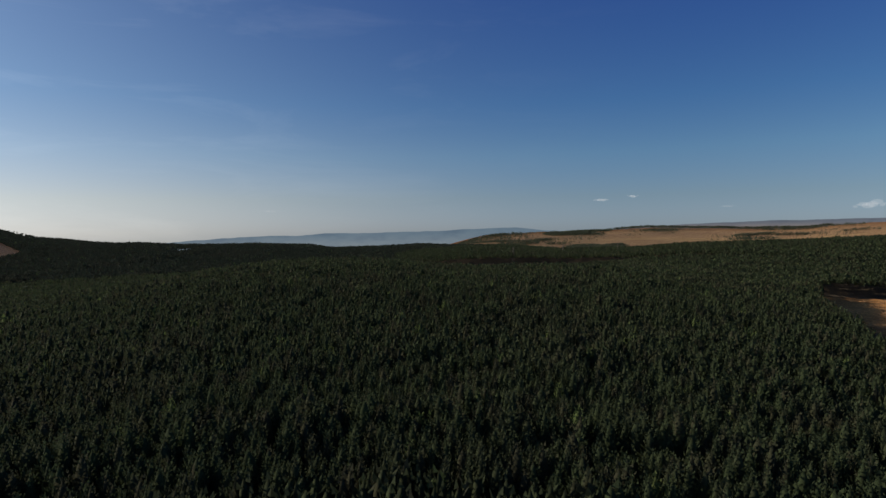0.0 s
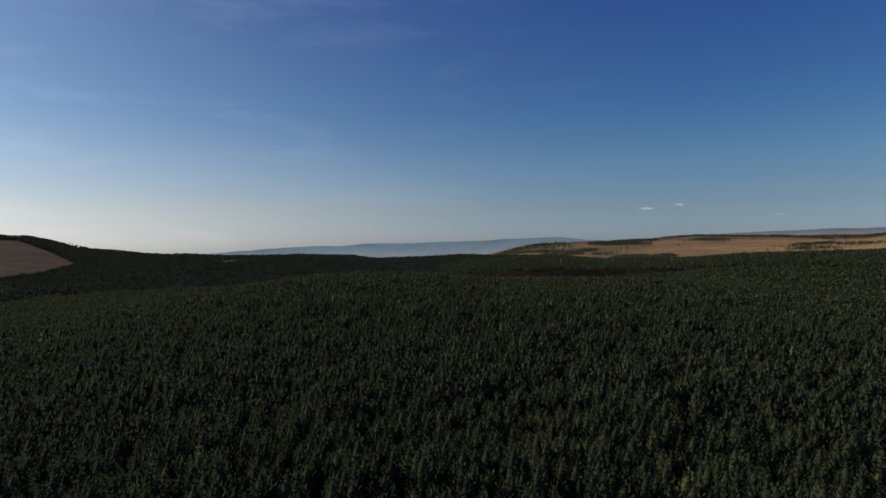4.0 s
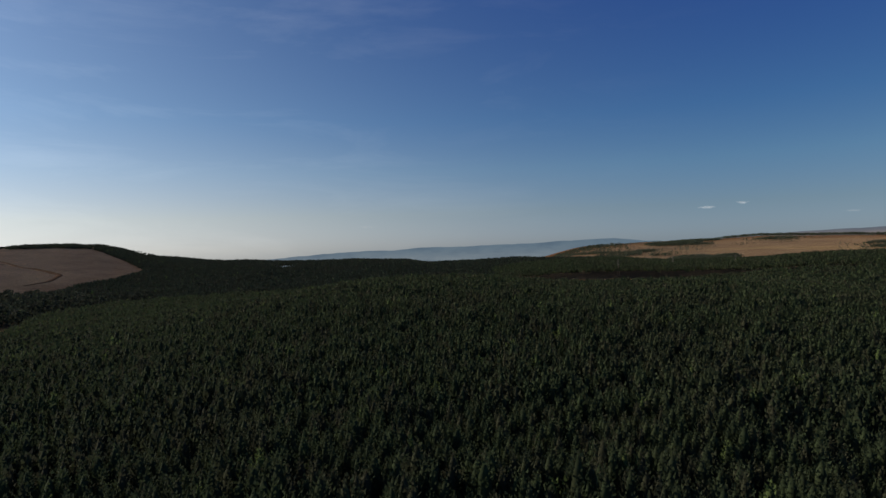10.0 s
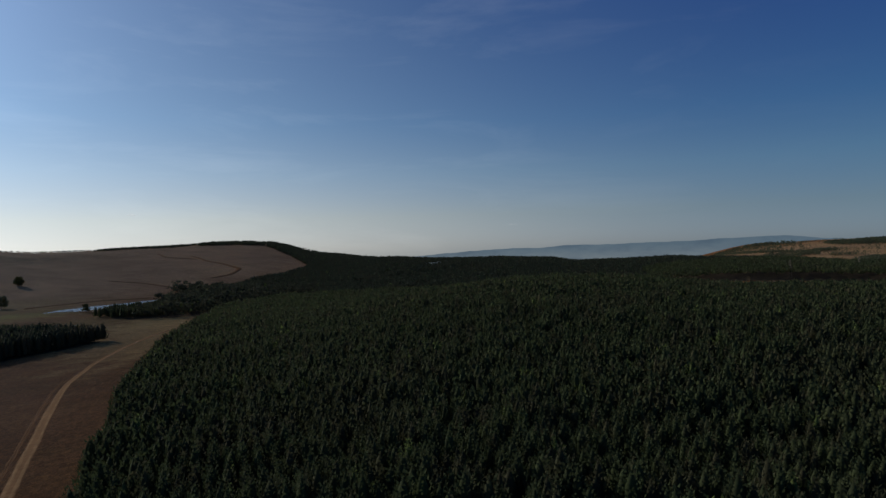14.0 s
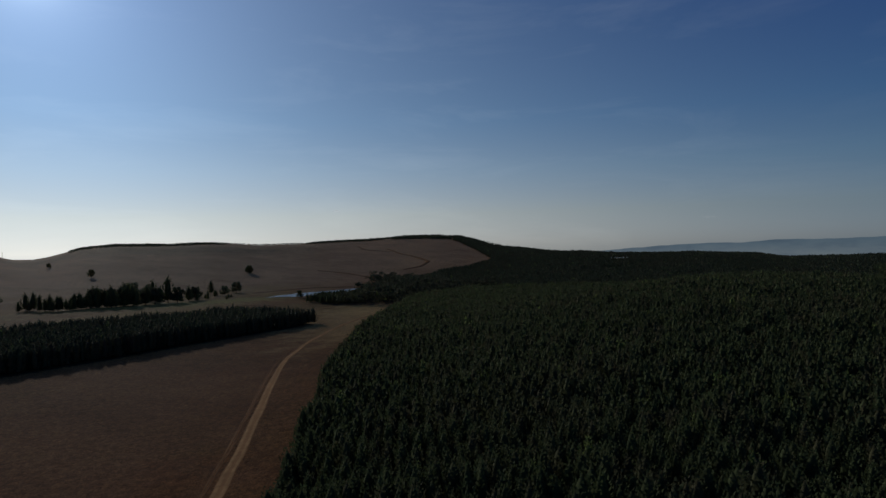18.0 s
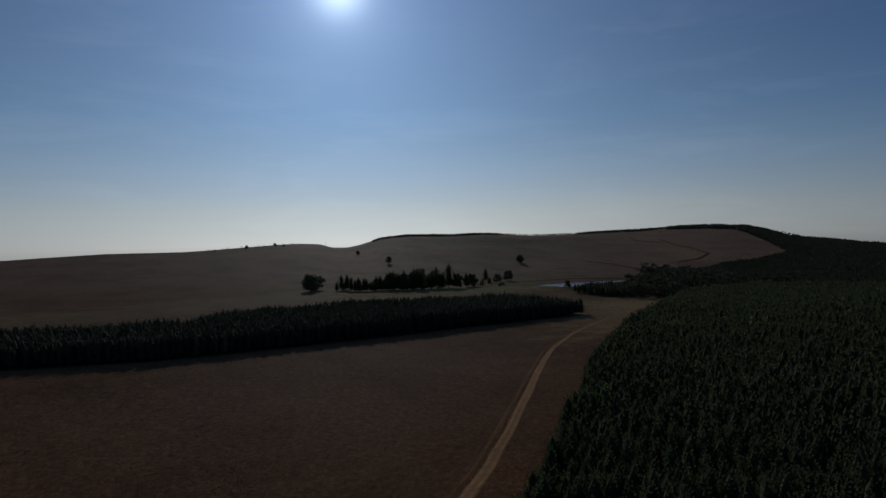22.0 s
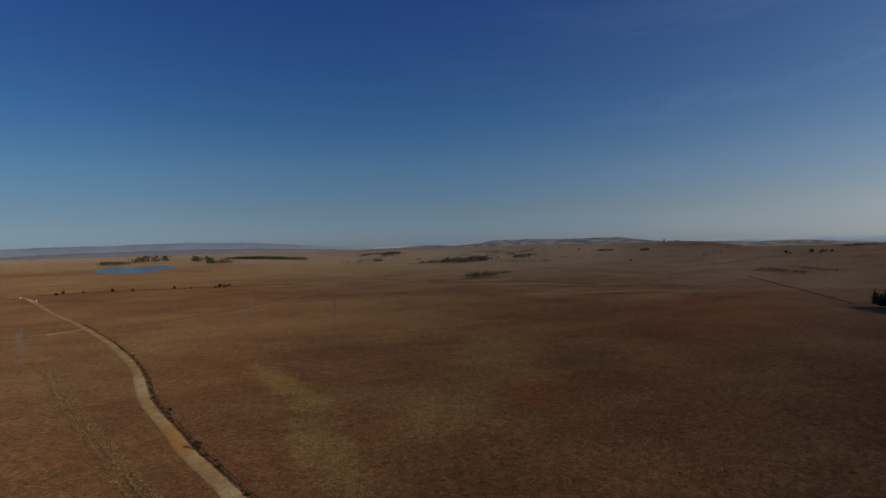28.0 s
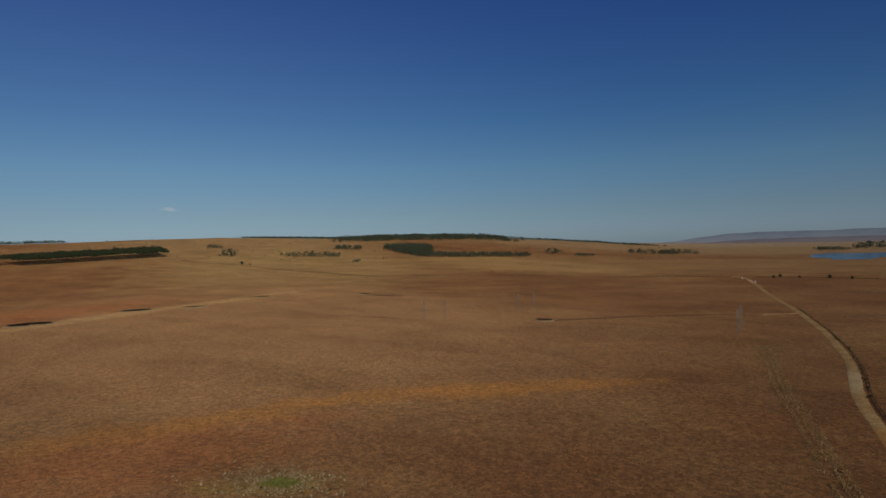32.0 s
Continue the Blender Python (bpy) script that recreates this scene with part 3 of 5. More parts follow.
WORN_LIT = plain("worn_lit_turf", (0.34, 0.21, 0.10), (0.54, 0.37, 0.19), 0.5, fuzz=0.08)
RUTS = plain("rutted_soil", (0.12, 0.066, 0.034), (0.205, 0.118, 0.061), 0.5, fuzz=0.08)
PALE_RUTS = plain("pale_wheel_ruts", (0.13, 0.076, 0.04), (0.25, 0.155, 0.08), 0.25, fuzz=0.08)
OLD_RUTS = plain("overgrown_ruts", (0.23, 0.125, 0.06), (0.38, 0.22, 0.11), 0.9, fuzz=0.08)
FADED_TURF = plain("faded_turf", (0.125, 0.066, 0.034), (0.21, 0.112, 0.056), 0.5, fuzz=0.08)
DARK_TURF = plain("dark_turf", (0.08, 0.041, 0.021), (0.15, 0.08, 0.04), 0.5, fuzz=0.08)
ribbon("dirt_road", ROAD_SOUTH, [4.9, 4.9, 4.9, 4.9, 4.7, 4.4, 4.4, 4.7, 5.0, 4.6, 4.3, 4.3, 4.5, 4.8, 5.6, 8], DIRT,
       "pale sandy dirt road, rutted and worn, between brown grass", "road", step=3, wobble=0.35)
ribbon("dirt_road", ROAD_NORTH, [2.4] + [2.8] * 5 + [3.3] * 5 + [3.8] * 3 + [4.9], RUTS, "narrow rutted dirt track beside the pine plantation", "road", step=4, wobble=0.35, seed=9)
for k, off in enumerate((-0.95, 0.95)):
    ribbon("wheel_track", [(x + off * 0.85, y + off * 0.5) for x, y in ROAD_NORTH[1:]], [0.4, 0.5, 0.5, 0.6, 0.6, 0.7, 0.7, 0.8, 0.8, 0.9, 0.9, 1.0, 1.2, 1.4], PALE_RUTS, "pale dusty wheel rut along the dirt track", "track",
           lift=0.075, crown=0.0, wobble=0.25, step=2.5, seed=44 + k, rim=0.0, edge=0.06)
ribbon("far_road", [(-214, 952), (-206, 975), (-200, 1000), (-190, 1022)], [4, 6, 6, 3], PALE_RUTS, "short pale stretch of forest road in a clearing", "road", lift=0.4, crown=0.05, seed=12)
ribbon("farm_track", BRANCH, [2, 6, 6, 3], DIRT, "short pale track branching off the dirt road", "track", lift=0.06, crown=0.03, wobble=0.8, seed=3)
ribbon("farm_track", FARM_LINE, [2.5, 3.5, 4.5, 5], DARK_TURF, "dark line of a disused track across red grass", "track", lift=0.25, crown=0.03, wobble=0.8, seed=4)
ribbon("gully", [(190, -392), (160, -425), (120, -462), (60, -492)], [3, 3, 2.5, 2], FADED_TURF, "dark overgrown gully crossing the grassland", "gully", lift=0.5, crown=0.1, seed=5)
ribbon("gully", [(10, -500), (-60, -560), (-130, -640), (-230, -760), (-420, -870)], [2, 5, 6, 6, 3], FADED_TURF, "dark overgrown gully crossing the grassland", "gully", lift=0.5, crown=0.1, seed=6)
DITCH = [(p[0] - 4.0, p[1] + 1) for p in ROAD_SOUTH[1:12]]
ribbon("ditch", DITCH, [1.4, 1.8, 2.0, 2.0, 1.8, 1.6, 1.6, 1.5, 1.5, 1.2, 0.8], DARK_TURF, "dark overgrown ditch along the dirt road", "ditch", lift=0.05, crown=-0.1, wobble=0.6, step=3, seed=7)
DITCH_NORTH = [(p[0] - 3.6, p[1] - 1) for p in ROAD_NORTH[4:13]]
ribbon("ditch", DITCH_NORTH, [0.8, 1.2, 1.4, 1.4, 1.4, 1.4, 1.4, 1.2, 0.8], DARK_TURF, "dark overgrown ditch along the dirt road", "ditch", lift=0.05, crown=-0.1, wobble=0.5, step=3, seed=8)
# hedge line, lanes and far tracks of the southern grassland
ribbon("lane", [(1407, -855), (1208, -850), (972, -836), (708, -800), (528, -878), (390, -895), (250, -905), (150, -908)], [2, 3, 3, 3, 3, 3, 2.5, 1], FADED_TURF, "thin dark line of a sunken farm lane", "lane", lift=0.4, crown=0.1, seed=61)
ribbon("hedge_bank", [(120, -925), (60, -928), (0, -925), (-60, -903), (-125, -890), (-200, -880)], [2, 3, 3.5, 3, 2.5, 1], DARK_TURF, "low dark bank along a fence line", "bank", lift=0.5, crown=0.2, seed=62)
ribbon("far_track", [(148, -930), (142, -1000), (138, -1150), (134, -1300), (119, -1498)], [2, 2, 2.2, 2.4, 1.5], OLD_RUTS, "faint pale track running on across far grassland", "track", lift=0.4, crown=0.0, seed=63)
ribbon("gully", [(-140, -597), (-191, -616), (-248, -641), (-295, -652), (-330, -672)], [2, 5, 5, 5, 2], FADED_TURF, "dark shallow gully in red-brown grass", "gully", lift=0.35, crown=0.1, seed=64)
ribbon("gully", [(-360, -744), (-407, -711), (-448, -689), (-475, -653), (-494, -561)], [2, 4, 4, 4, 2], FADED_TURF, "dark shallow gully in red-brown grass", "gully", lift=0.35, crown=0.1, seed=65)
ribbon("gully", [(480, -516), (448, -519), (422, -521)], [3, 7, 3], DARK_TURF, "dark damp hollow in pale grass", "gully", lift=0.3, crown=0.1, seed=66)
ribbon("gully", [(340, -357), (318, -360), (297, -360)], [1, 2.5, 1], DARK_TURF, "short dark erosion gully in pale grass", "gully", lift=0.15, crown=0.05, seed=67)
# creases worn into the western hillside
ribbon("hill_gully", [(-754, 1136), (-727, 1119), (-678, 1081), (-645, 1069), (-600, 1040), (-583, 1027), (-575, 1000), (-569, 971), (-578, 926)], [2, 5, 5, 7, 9, 9, 6, 7, 3], DARK_TURF, "dark winding erosion gully on a grassy hillside", "gully", lift=0.7, crown=0.2, wobble=2.2, seed=71)
ribbon("hill_gully", [(-723, 862), (-690, 858), (-653, 853), (-604, 836), (-579, 832)], [1.5, 3, 4, 5, 3], DARK_TURF, "dark winding erosion gully on a grassy hillside", "gully", lift=0.6, crown=0.2, wobble=1.5, seed=72)
ribbon("hill_gully", [(-849, 1161), (-799, 1117), (-757, 1109), (-720, 1104)], [2, 5, 4, 2], DARK_TURF, "dark winding erosion gully on a grassy hillside", "gully", lift=0.6, crown=0.2, wobble=1.5, seed=73)
ribbon("pond_bank", [(-618, 600), (-612, 640), (-597, 683), (-572, 708), (-545, 728)], [3, 5, 6, 5, 3], DARK_TURF, "dark muddy bank above a farm pond", "bank", lift=0.4, crown=0.3, seed=74)
ribbon("stream_bank", [(-812, -159), (-740, -100), (-680, -55), (-629, -20)], [2, 4, 4, 2], DARK_TURF, "dark line of a stream bank across the grassland", "bank", lift=0.4, crown=0.2, wobble=1.0, seed=75)
ribbon("stream_bank", [(-693, 55), (-688, 75), (-682, 100)], [2, 5, 2], PALE_RUTS, "pale bare bank beside a stream", "bank", lift=0.4, crown=0.3, seed=76)
ribbon("grass_verge", [(x - 4.5, y - 2.5) for x, y in PLANTATION[4:11]], [0.4, 1.0, 1.6, 2.2, 2.6, 2.2, 1.5], PALE_RUTS, "pale strip of rank grass along the plantation edge", "verge",
       lift=0.12, crown=0.1, wobble=0.7, step=2.5, seed=42, edge=-0.02)
# sunlit edge of the spur's crest, painted as a pale strip
ribbon("farm_track", [(-340, -545), (-377, -516), (-421, -487), (-477, -463), (-507, -417), (-512, -380)], [0.8, 1.8, 2.0, 2.0, 1.8, 0.8], WORN_LIT, "pale strips over a low grassy spur: stock path and lit crest", "track", lift=0.22, crown=0.0, wobble=0.7, seed=51)
ribbon("farm_track", [(-330, -700), (-359, -687), (-425, -655), (-460, -605), (-493, -554), (-530, -500)], [0.8, 1.6, 1.8, 1.8, 1.6, 0.8], WORN_LIT, "pale strips over a low grassy spur: stock path and lit crest", "track", lift=0.22, crown=0.0, wobble=0.7, seed=52)


# ---------------------------------------------------------------- trees
def conifer(seed, height, radius, tufts, size, low=0.3, tip=0.65, sides=5):
    """Crown of a plantation pine: a dark tapering heart with upswept needle tufts all over it. Verts and triangles."""
    rng = random.Random(seed)
    v, f = [], []
    z0 = height * low
    lobes = [rng.uniform(0, 6.28) for k in range(3)]

    def reach(u, a):
        ragged = 1 + 0.13 * math.sin(3 * a + lobes[0] + 5 * u) + 0.10 * math.sin(2 * a + lobes[1] - 9 * u) + 0.08 * math.sin(17 * u + lobes[2])
        return radius * (1 - u) ** tip * min(1.0, 0.6 + 2.2 * u) * ragged

    if sides:
        rings = ((0.0, 0.55), (0.3, 0.66), (0.68, 0.6))
        for u, k in rings:
            for j in range(sides):
                a = 6.2832 * j / sides
                v.append((math.cos(a) * reach(u, a) * k, math.sin(a) * reach(u, a) * k, z0 + (height - z0) * u))
        v.append((0, 0, z0 + (height - z0) * 0.92))
        for ring in range(len(rings)):
            for j in range(sides):
                p, q = ring * sides + j, ring * sides + (j + 1) % sides
                f += [(p, q, q + sides), (p, q + sides, p + sides)] if ring < len(rings) - 1 else [(p, q, len(v) - 1)]
    for k in range(tufts):
        u = 0.985 * (1 - (1 - (k + 0.5) / tufts) ** 0.62)
        a = 2.39996 * k + rng.uniform(-0.35, 0.35)
        rr = reach(u, a) * rng.uniform(0.74, 1.08)
        ca, sa = math.cos(a), math.sin(a)
        e = size * rng.uniform(0.7, 1.3) * (1.1 - 0.45 * u)
        out, up = rng.uniform(0.15, 0.75), rng.uniform(0.55, 1.0)
        x, y, z = ca * rr, sa * rr, z0 + (height - z0) * u
        w, twist = e * rng.uniform(0.42, 0.62), rng.uniform(-0.35, 0.35) * e
        b = len(v)
        v += [(x - sa * w - ca * twist, y + ca * w - sa * twist, z - 0.35 * e), (x + sa * w + ca * twist, y - ca * w + sa * twist, z - 0.35 * e),
              (x + ca * out * e + rng.uniform(-0.3, 0.3) * e, y + sa * out * e + rng.uniform(-0.3, 0.3) * e, z + up * e)]
        f.append((b, b + 1, b + 2))
    return np.array(v, np.float32), np.array(f, np.int32)


def leafy(seed, height, radius, clumps, leaves):
    """Crown of a broad-leaved tree: clumps of small leaf cards with gaps between them."""
    rng = random.Random(seed)
    v, f = [], []
    for c in range(clumps):
        a, u = rng.uniform(0, 6.28), rng.uniform(0, 1)
        rc = radius * math.sqrt(rng.uniform(0.05, 1)) * (0.55 + 0.45 * math.sin(math.pi * min(1, u + 0.15)))
        cx, cy, cz = rc * math.cos(a), rc * math.sin(a), height * (0.22 + 0.72 * u)
        s = radius * rng.uniform(0.24, 0.42)
        for k in range(leaves):
            d = Vector((rng.gauss(0, 1), rng.gauss(0, 1), rng.gauss(0, 0.8))).normalized()
            p = Vector((cx, cy, cz)) + d * s * rng.uniform(0.6, 1.0)
            t = d.orthogonal().normalized()
            t.rotate(Matrix.Rotation(rng.uniform(0, 6.28), 3, d))
            w = d.cross(t)
            e = s * rng.uniform(0.35, 0.65)
            b = len(v)
            v += [tuple(p + t * e), tuple(p - t * e * 0.5 + w * e * 0.8), tuple(p - t * e * 0.5 - w * e * 0.8 - d * e * 0.3)]
            f.append((b, b + 1, b + 2))
    return np.array(v, np.float32), np.array(f, np.int32)


def stand(name, templates, spots, material, label, category, group="", grow=(0.91, 1.1), lean=0.025, seed=1, base=0.0):
    """Many trees that nobody could count, as one object. spots: x, y and a size for each."""
    rng = np.random.RandomState(seed)
    vs, fs, count = [], [], 0
    spots = np.asarray(spots, float)
    which = rng.randint(0, len(templates), len(spots))
    zs = ground_z(spots[:, 0], spots[:, 1]) + base
    for k, (tv, tf) in enumerate(templates):
        s = spots[which == k]
        if not len(s):
            continue
        a = rng.uniform(0, 6.2832, len(s))
        g = rng.uniform(*grow, len(s)) * s[:, 2]
        wide = g * rng.uniform(0.88, 1.12, len(s))
        ca, sa = np.cos(a) * wide, np.sin(a) * wide
        x = tv[None, :, 0] * ca[:, None] - tv[None, :, 1] * sa[:, None]
        y = tv[None, :, 0] * sa[:, None] + tv[None, :, 1] * ca[:, None]
        z = tv[None, :, 2] * g[:, None]
        x = x + z * rng.normal(0, lean, len(s))[:, None] + s[:, 0][:, None]
        y = y + z * rng.normal(0, lean, len(s))[:, None] + s[:, 1][:, None]
        z = z + zs[which == k][:, None]
        vs.append(np.stack([x, y, z], -1).reshape(-1, 3))
        fs.append((tf[None] + (np.arange(len(s)) * len(tv))[:, None, None]).reshape(-1, 3) + count)
        count += len(s) * len(tv)
    ob = new(name, raw_mesh(name, np.concatenate(vs), np.concatenate(fs), [material]))
    return tagged(ob, label, category, group, "stuff")


def rows_of(poly, gap, turn, jitter, seed, thin=0.03):
    """Planting rows over an outline: x, y and size."""
    rng = np.random.RandomState(seed)
    p = np.array(poly)
    c, half = p.mean(0), np.abs(p - p.mean(0)).max() * 1.5
    g = np.arange(-half, half, gap)
    u, w = np.meshgrid(g, g)
    u, w = u + rng.normal(0, jitter, u.shape), w + rng.normal(0, jitter, u.shape)
    a = radians(turn)
    x, y = c[0] + u * math.cos(a) - w * math.sin(a), c[1] + u * math.sin(a) + w * math.cos(a)
    keep = inside(poly, x, y) & (rng.uniform(size=x.shape) > thin)
    x, y = x[keep], y[keep]
    # leave out trees that a nearer crest or canopy hides from the camera's hover point
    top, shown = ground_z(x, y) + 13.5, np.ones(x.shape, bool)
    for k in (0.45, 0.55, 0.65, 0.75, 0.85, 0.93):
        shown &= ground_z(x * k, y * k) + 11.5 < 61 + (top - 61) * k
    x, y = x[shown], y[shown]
    size = 1.0 + 0.08 * ripple(x, y, 60, 11) + 0.06 * ripple(x, y, 19, 12) + rng.normal(0, 0.04, x.shape)
    return np.stack([x, y, size], -1)


LEAFY_FAR = [leafy(90 + s, 9, 4.6, 8, 7) for s in range(5)]
GROVE_PINES = [conifer(70 + s, 13.0, 3.5, 130, 0.9, 0.12, 0.55) for s in range(4)]
BELT_PINES = [conifer(120 + s, 13.2, 2.8, 36, 1.2, 0.14, 0.4 + 0.04 * s, 4) for s in range(5)]
NEAR_PINES = [conifer(s, 12.9, 2.0 + 0.2 * (s % 2), 150, 0.55, 0.42, 0.75 if s % 2 else 0.5) for s in range(6)]
MID_PINES = [conifer(20 + s, 12.9, 2.1, 48, 0.9, 0.46, 0.62, 4) for s in range(6)]
FAR_PINES = [conifer(40 + s, 12.8, 2.15, 22, 1.3, 0.5, 0.55, 3) for s in range(5)]
HILL_PINES = [conifer(160 + s, 6.5, 4.0, 12, 2.4, 0.2, 0.6, 0) for s in range(4)]
DISTANT_PINES = [conifer(60 + s, 12.2, 2.7, 10, 1.8, 0.72, 0.5, 0) for s in range(5)]


def single_pine(name, template, label, trunk_h, trunk_r, material=None, category="pine tree", group=""):
    root = new(name)
    root.empty_display_size = 1
    tagged(root, label, category, group)
    bm = bmesh.new()
    bmesh.ops.create_cone(bm, segments=7, radius1=trunk_r, radius2=trunk_r * 0.35, depth=trunk_h, cap_ends=True, matrix=Matrix.Translation((0, 0, trunk_h / 2 - 0.3)))
    part("trunk", bm, BARK, root)
    crown = new("crown", raw_mesh("crown", *template, [material or PINE]))
    crown.parent = root
    return root


def build_plantation():
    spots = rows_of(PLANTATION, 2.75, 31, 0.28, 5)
    r = np.hypot(spots[:, 0], spots[:, 1])
    b = np.degrees(np.arctan2(-spots[:, 0], spots[:, 1]))
    # the stretch of slope nearest in the camera's view: each tree on its own
    solo = (r > 86) & (r < 112) & (b > -44) & (b < 46)
    order = np.argsort(np.where(solo, r, 1e9))[:min(300, int(solo.sum()))]
    pick = np.zeros(len(r), bool)
    pick[order] = True
    models = [single_pine("pine_tree", t, "slender dark green plantation pine with dense upswept crown", 11, 0.16, group="pines of the plantation") for t in NEAR_PINES]
    rng = random.Random(9)
    for k, (x, y, s) in enumerate(spots[pick]):
        g = s * rng.uniform(0.91, 1.1)
        m = Matrix.Translation((x, y, float(ground_z(x, y)))) @ pose(0, 0, 0, rng.gauss(0, 1.5), rng.gauss(0, 1.5), rng.uniform(0, 360)) @ Matrix.Scale(g, 4)
        if k < len(models):
            models[k].matrix_basis = m
        else:
            copy_thing(models[k % len(models)], m)
    rest = ~pick
    for name, lo, hi, t in (("pine_forest", 0, 70, FAR_PINES), ("pine_forest", 70, 128, NEAR_PINES), ("pine_forest", 128, 270, MID_PINES), ("pine_forest", 270, 420, FAR_PINES), ("pine_forest", 420, 900, DISTANT_PINES)):
        sel = rest & (r >= lo) & (r < hi)
        if lo == 420:
            sel &= np.random.RandomState(2).uniform(size=len(r)) < 0.5
        stand(name, t, spots[sel], PINE, "dense rows of dark green plantation pines on a gentle rise", "forest", "pine plantation", seed=int(lo) + 1)


def build_far_woods():
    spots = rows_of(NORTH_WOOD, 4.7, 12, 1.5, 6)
    gap = np.hypot((spots[:, 0] + 203) / 14, (spots[:, 1] - 985) / 34) > 1
    spots = spots[gap]
    high = np.degrees(np.arctan2(-spots[:, 0], spots[:, 1])) > 22 + np.random.RandomState(8).normal(0, 1.0, len(spots))
    stand("pine_forest", HILL_PINES, spots[high], SHADED_PINE, "low dark pine wood on the shoulder of a grassy hill", "forest", seed=13)
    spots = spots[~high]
    stand("pine_forest", DISTANT_PINES, spots, SHADED_PINE, "dark pine forest clothing a long far ridge", "forest", seed=3)
    stand("pine_forest", DISTANT_PINES, rows_of(EAST_WOOD, 4.2, 12, 1.2, 7), PINE, "dark green pine forest on a farther slope", "forest", seed=4)


def build_shelter_belt():
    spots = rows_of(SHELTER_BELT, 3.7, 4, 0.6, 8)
    stand("pine_belt", BELT_PINES, spots, SHADED_PINE, "long dark block of backlit plantation pines beside brown field", "forest", seed=5, grow=(0.95, 1.07))
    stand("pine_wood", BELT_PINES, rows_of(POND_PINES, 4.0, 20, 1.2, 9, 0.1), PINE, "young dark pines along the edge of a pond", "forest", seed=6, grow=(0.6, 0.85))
    stand("gum_wood", LEAFY_FAR, rows_of(POND_WOOD, 7.5, 20, 2.2, 19, 0.1), DARK_LEAF, "dark mixed wood of tall round-crowned trees beside a pond", "forest", seed=7, grow=(1.2, 1.9))


def build_valley_trees():
    """A dark row of old trees along the valley road between two woods."""
    rng, spots = np.random.RandomState(88), []
    line = [(-352, 690), (-330, 704), (-266, 767), (-229, 795), (-190, 850), (-150, 930)]
    for (x1, y1), (x2, y2) in zip(line, line[1:]):
        for k in range(int(math.hypot(x2 - x1, y2 - y1) / 2.2)):
            t = rng.uniform(0, 1)
            spots.append((x1 + (x2 - x1) * t + rng.normal(0, 4), y1 + (y2 - y1) * t + rng.normal(0, 4), rng.uniform(1.0, 1.7)))
    stand("tree_row", LEAFY_FAR, spots, DARK_LEAF, "dark row of old trees along a road in the valley", "trees", seed=89)


build_plantation()
build_far_woods()
build_shelter_belt()
build_valley_trees()


# ---------------------------------------------------------------- far hills, water
def far_range(name, table, dist, depth, foot, material, label, seed):
    """A hazy range at the edge of sight: crest heights by bearing, with a sloping, creased face."""
    pts = sorted(table)
    bs = np.arange(pts[0][0], pts[-1][0], 0.25)
    top = np.interp(bs, [p[0] for p in pts], [p[1] for p in pts])
    rows = 9
    v, tris = [], []
    for k in range(rows):
        u = k / (rows - 1)
        for b, h in zip(bs, top):
            a = radians(b)
            r = dist + depth * u
            x, y = -math.sin(a) * r, math.cos(a) * r
            z = foot + (h - foot) * u ** 0.8 + 3.0 * float(ripple(x, y, 210, seed)) * u + 1.5 * float(ripple(x, y, 60, seed + 1)) * u
            v.append((x, y, z))
    n = len(bs)
    for k in range(rows - 1):
        for j in range(n - 1):
            a = k * n + j
            tris += [(a, a + n, a + 1), (a + 1, a + n, a + n + 1)]
    ob = new(name, raw_mesh(name, v, tris, [material], None, True))
    return tagged(ob, label, "hills", kind="structure")


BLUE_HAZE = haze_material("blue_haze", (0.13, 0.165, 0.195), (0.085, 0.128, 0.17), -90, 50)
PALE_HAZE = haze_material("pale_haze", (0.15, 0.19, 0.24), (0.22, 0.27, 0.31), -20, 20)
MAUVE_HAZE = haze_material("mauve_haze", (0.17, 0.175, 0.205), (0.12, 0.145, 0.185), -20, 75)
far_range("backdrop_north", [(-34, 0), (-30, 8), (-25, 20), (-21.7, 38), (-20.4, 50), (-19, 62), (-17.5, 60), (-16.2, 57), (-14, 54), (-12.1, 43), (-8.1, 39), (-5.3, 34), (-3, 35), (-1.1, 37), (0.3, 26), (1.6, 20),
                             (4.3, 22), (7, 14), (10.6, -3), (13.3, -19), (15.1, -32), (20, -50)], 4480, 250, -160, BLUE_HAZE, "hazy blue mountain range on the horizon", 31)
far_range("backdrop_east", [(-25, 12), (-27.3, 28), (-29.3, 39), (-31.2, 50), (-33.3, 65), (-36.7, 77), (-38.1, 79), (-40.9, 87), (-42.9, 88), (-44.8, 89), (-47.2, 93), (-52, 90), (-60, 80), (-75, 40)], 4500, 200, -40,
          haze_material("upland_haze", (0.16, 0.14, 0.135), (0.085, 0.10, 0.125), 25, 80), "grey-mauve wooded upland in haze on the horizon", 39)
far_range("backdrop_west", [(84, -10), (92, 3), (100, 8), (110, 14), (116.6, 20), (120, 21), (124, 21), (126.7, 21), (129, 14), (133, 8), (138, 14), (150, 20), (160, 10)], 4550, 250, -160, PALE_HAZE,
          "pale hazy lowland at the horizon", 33)
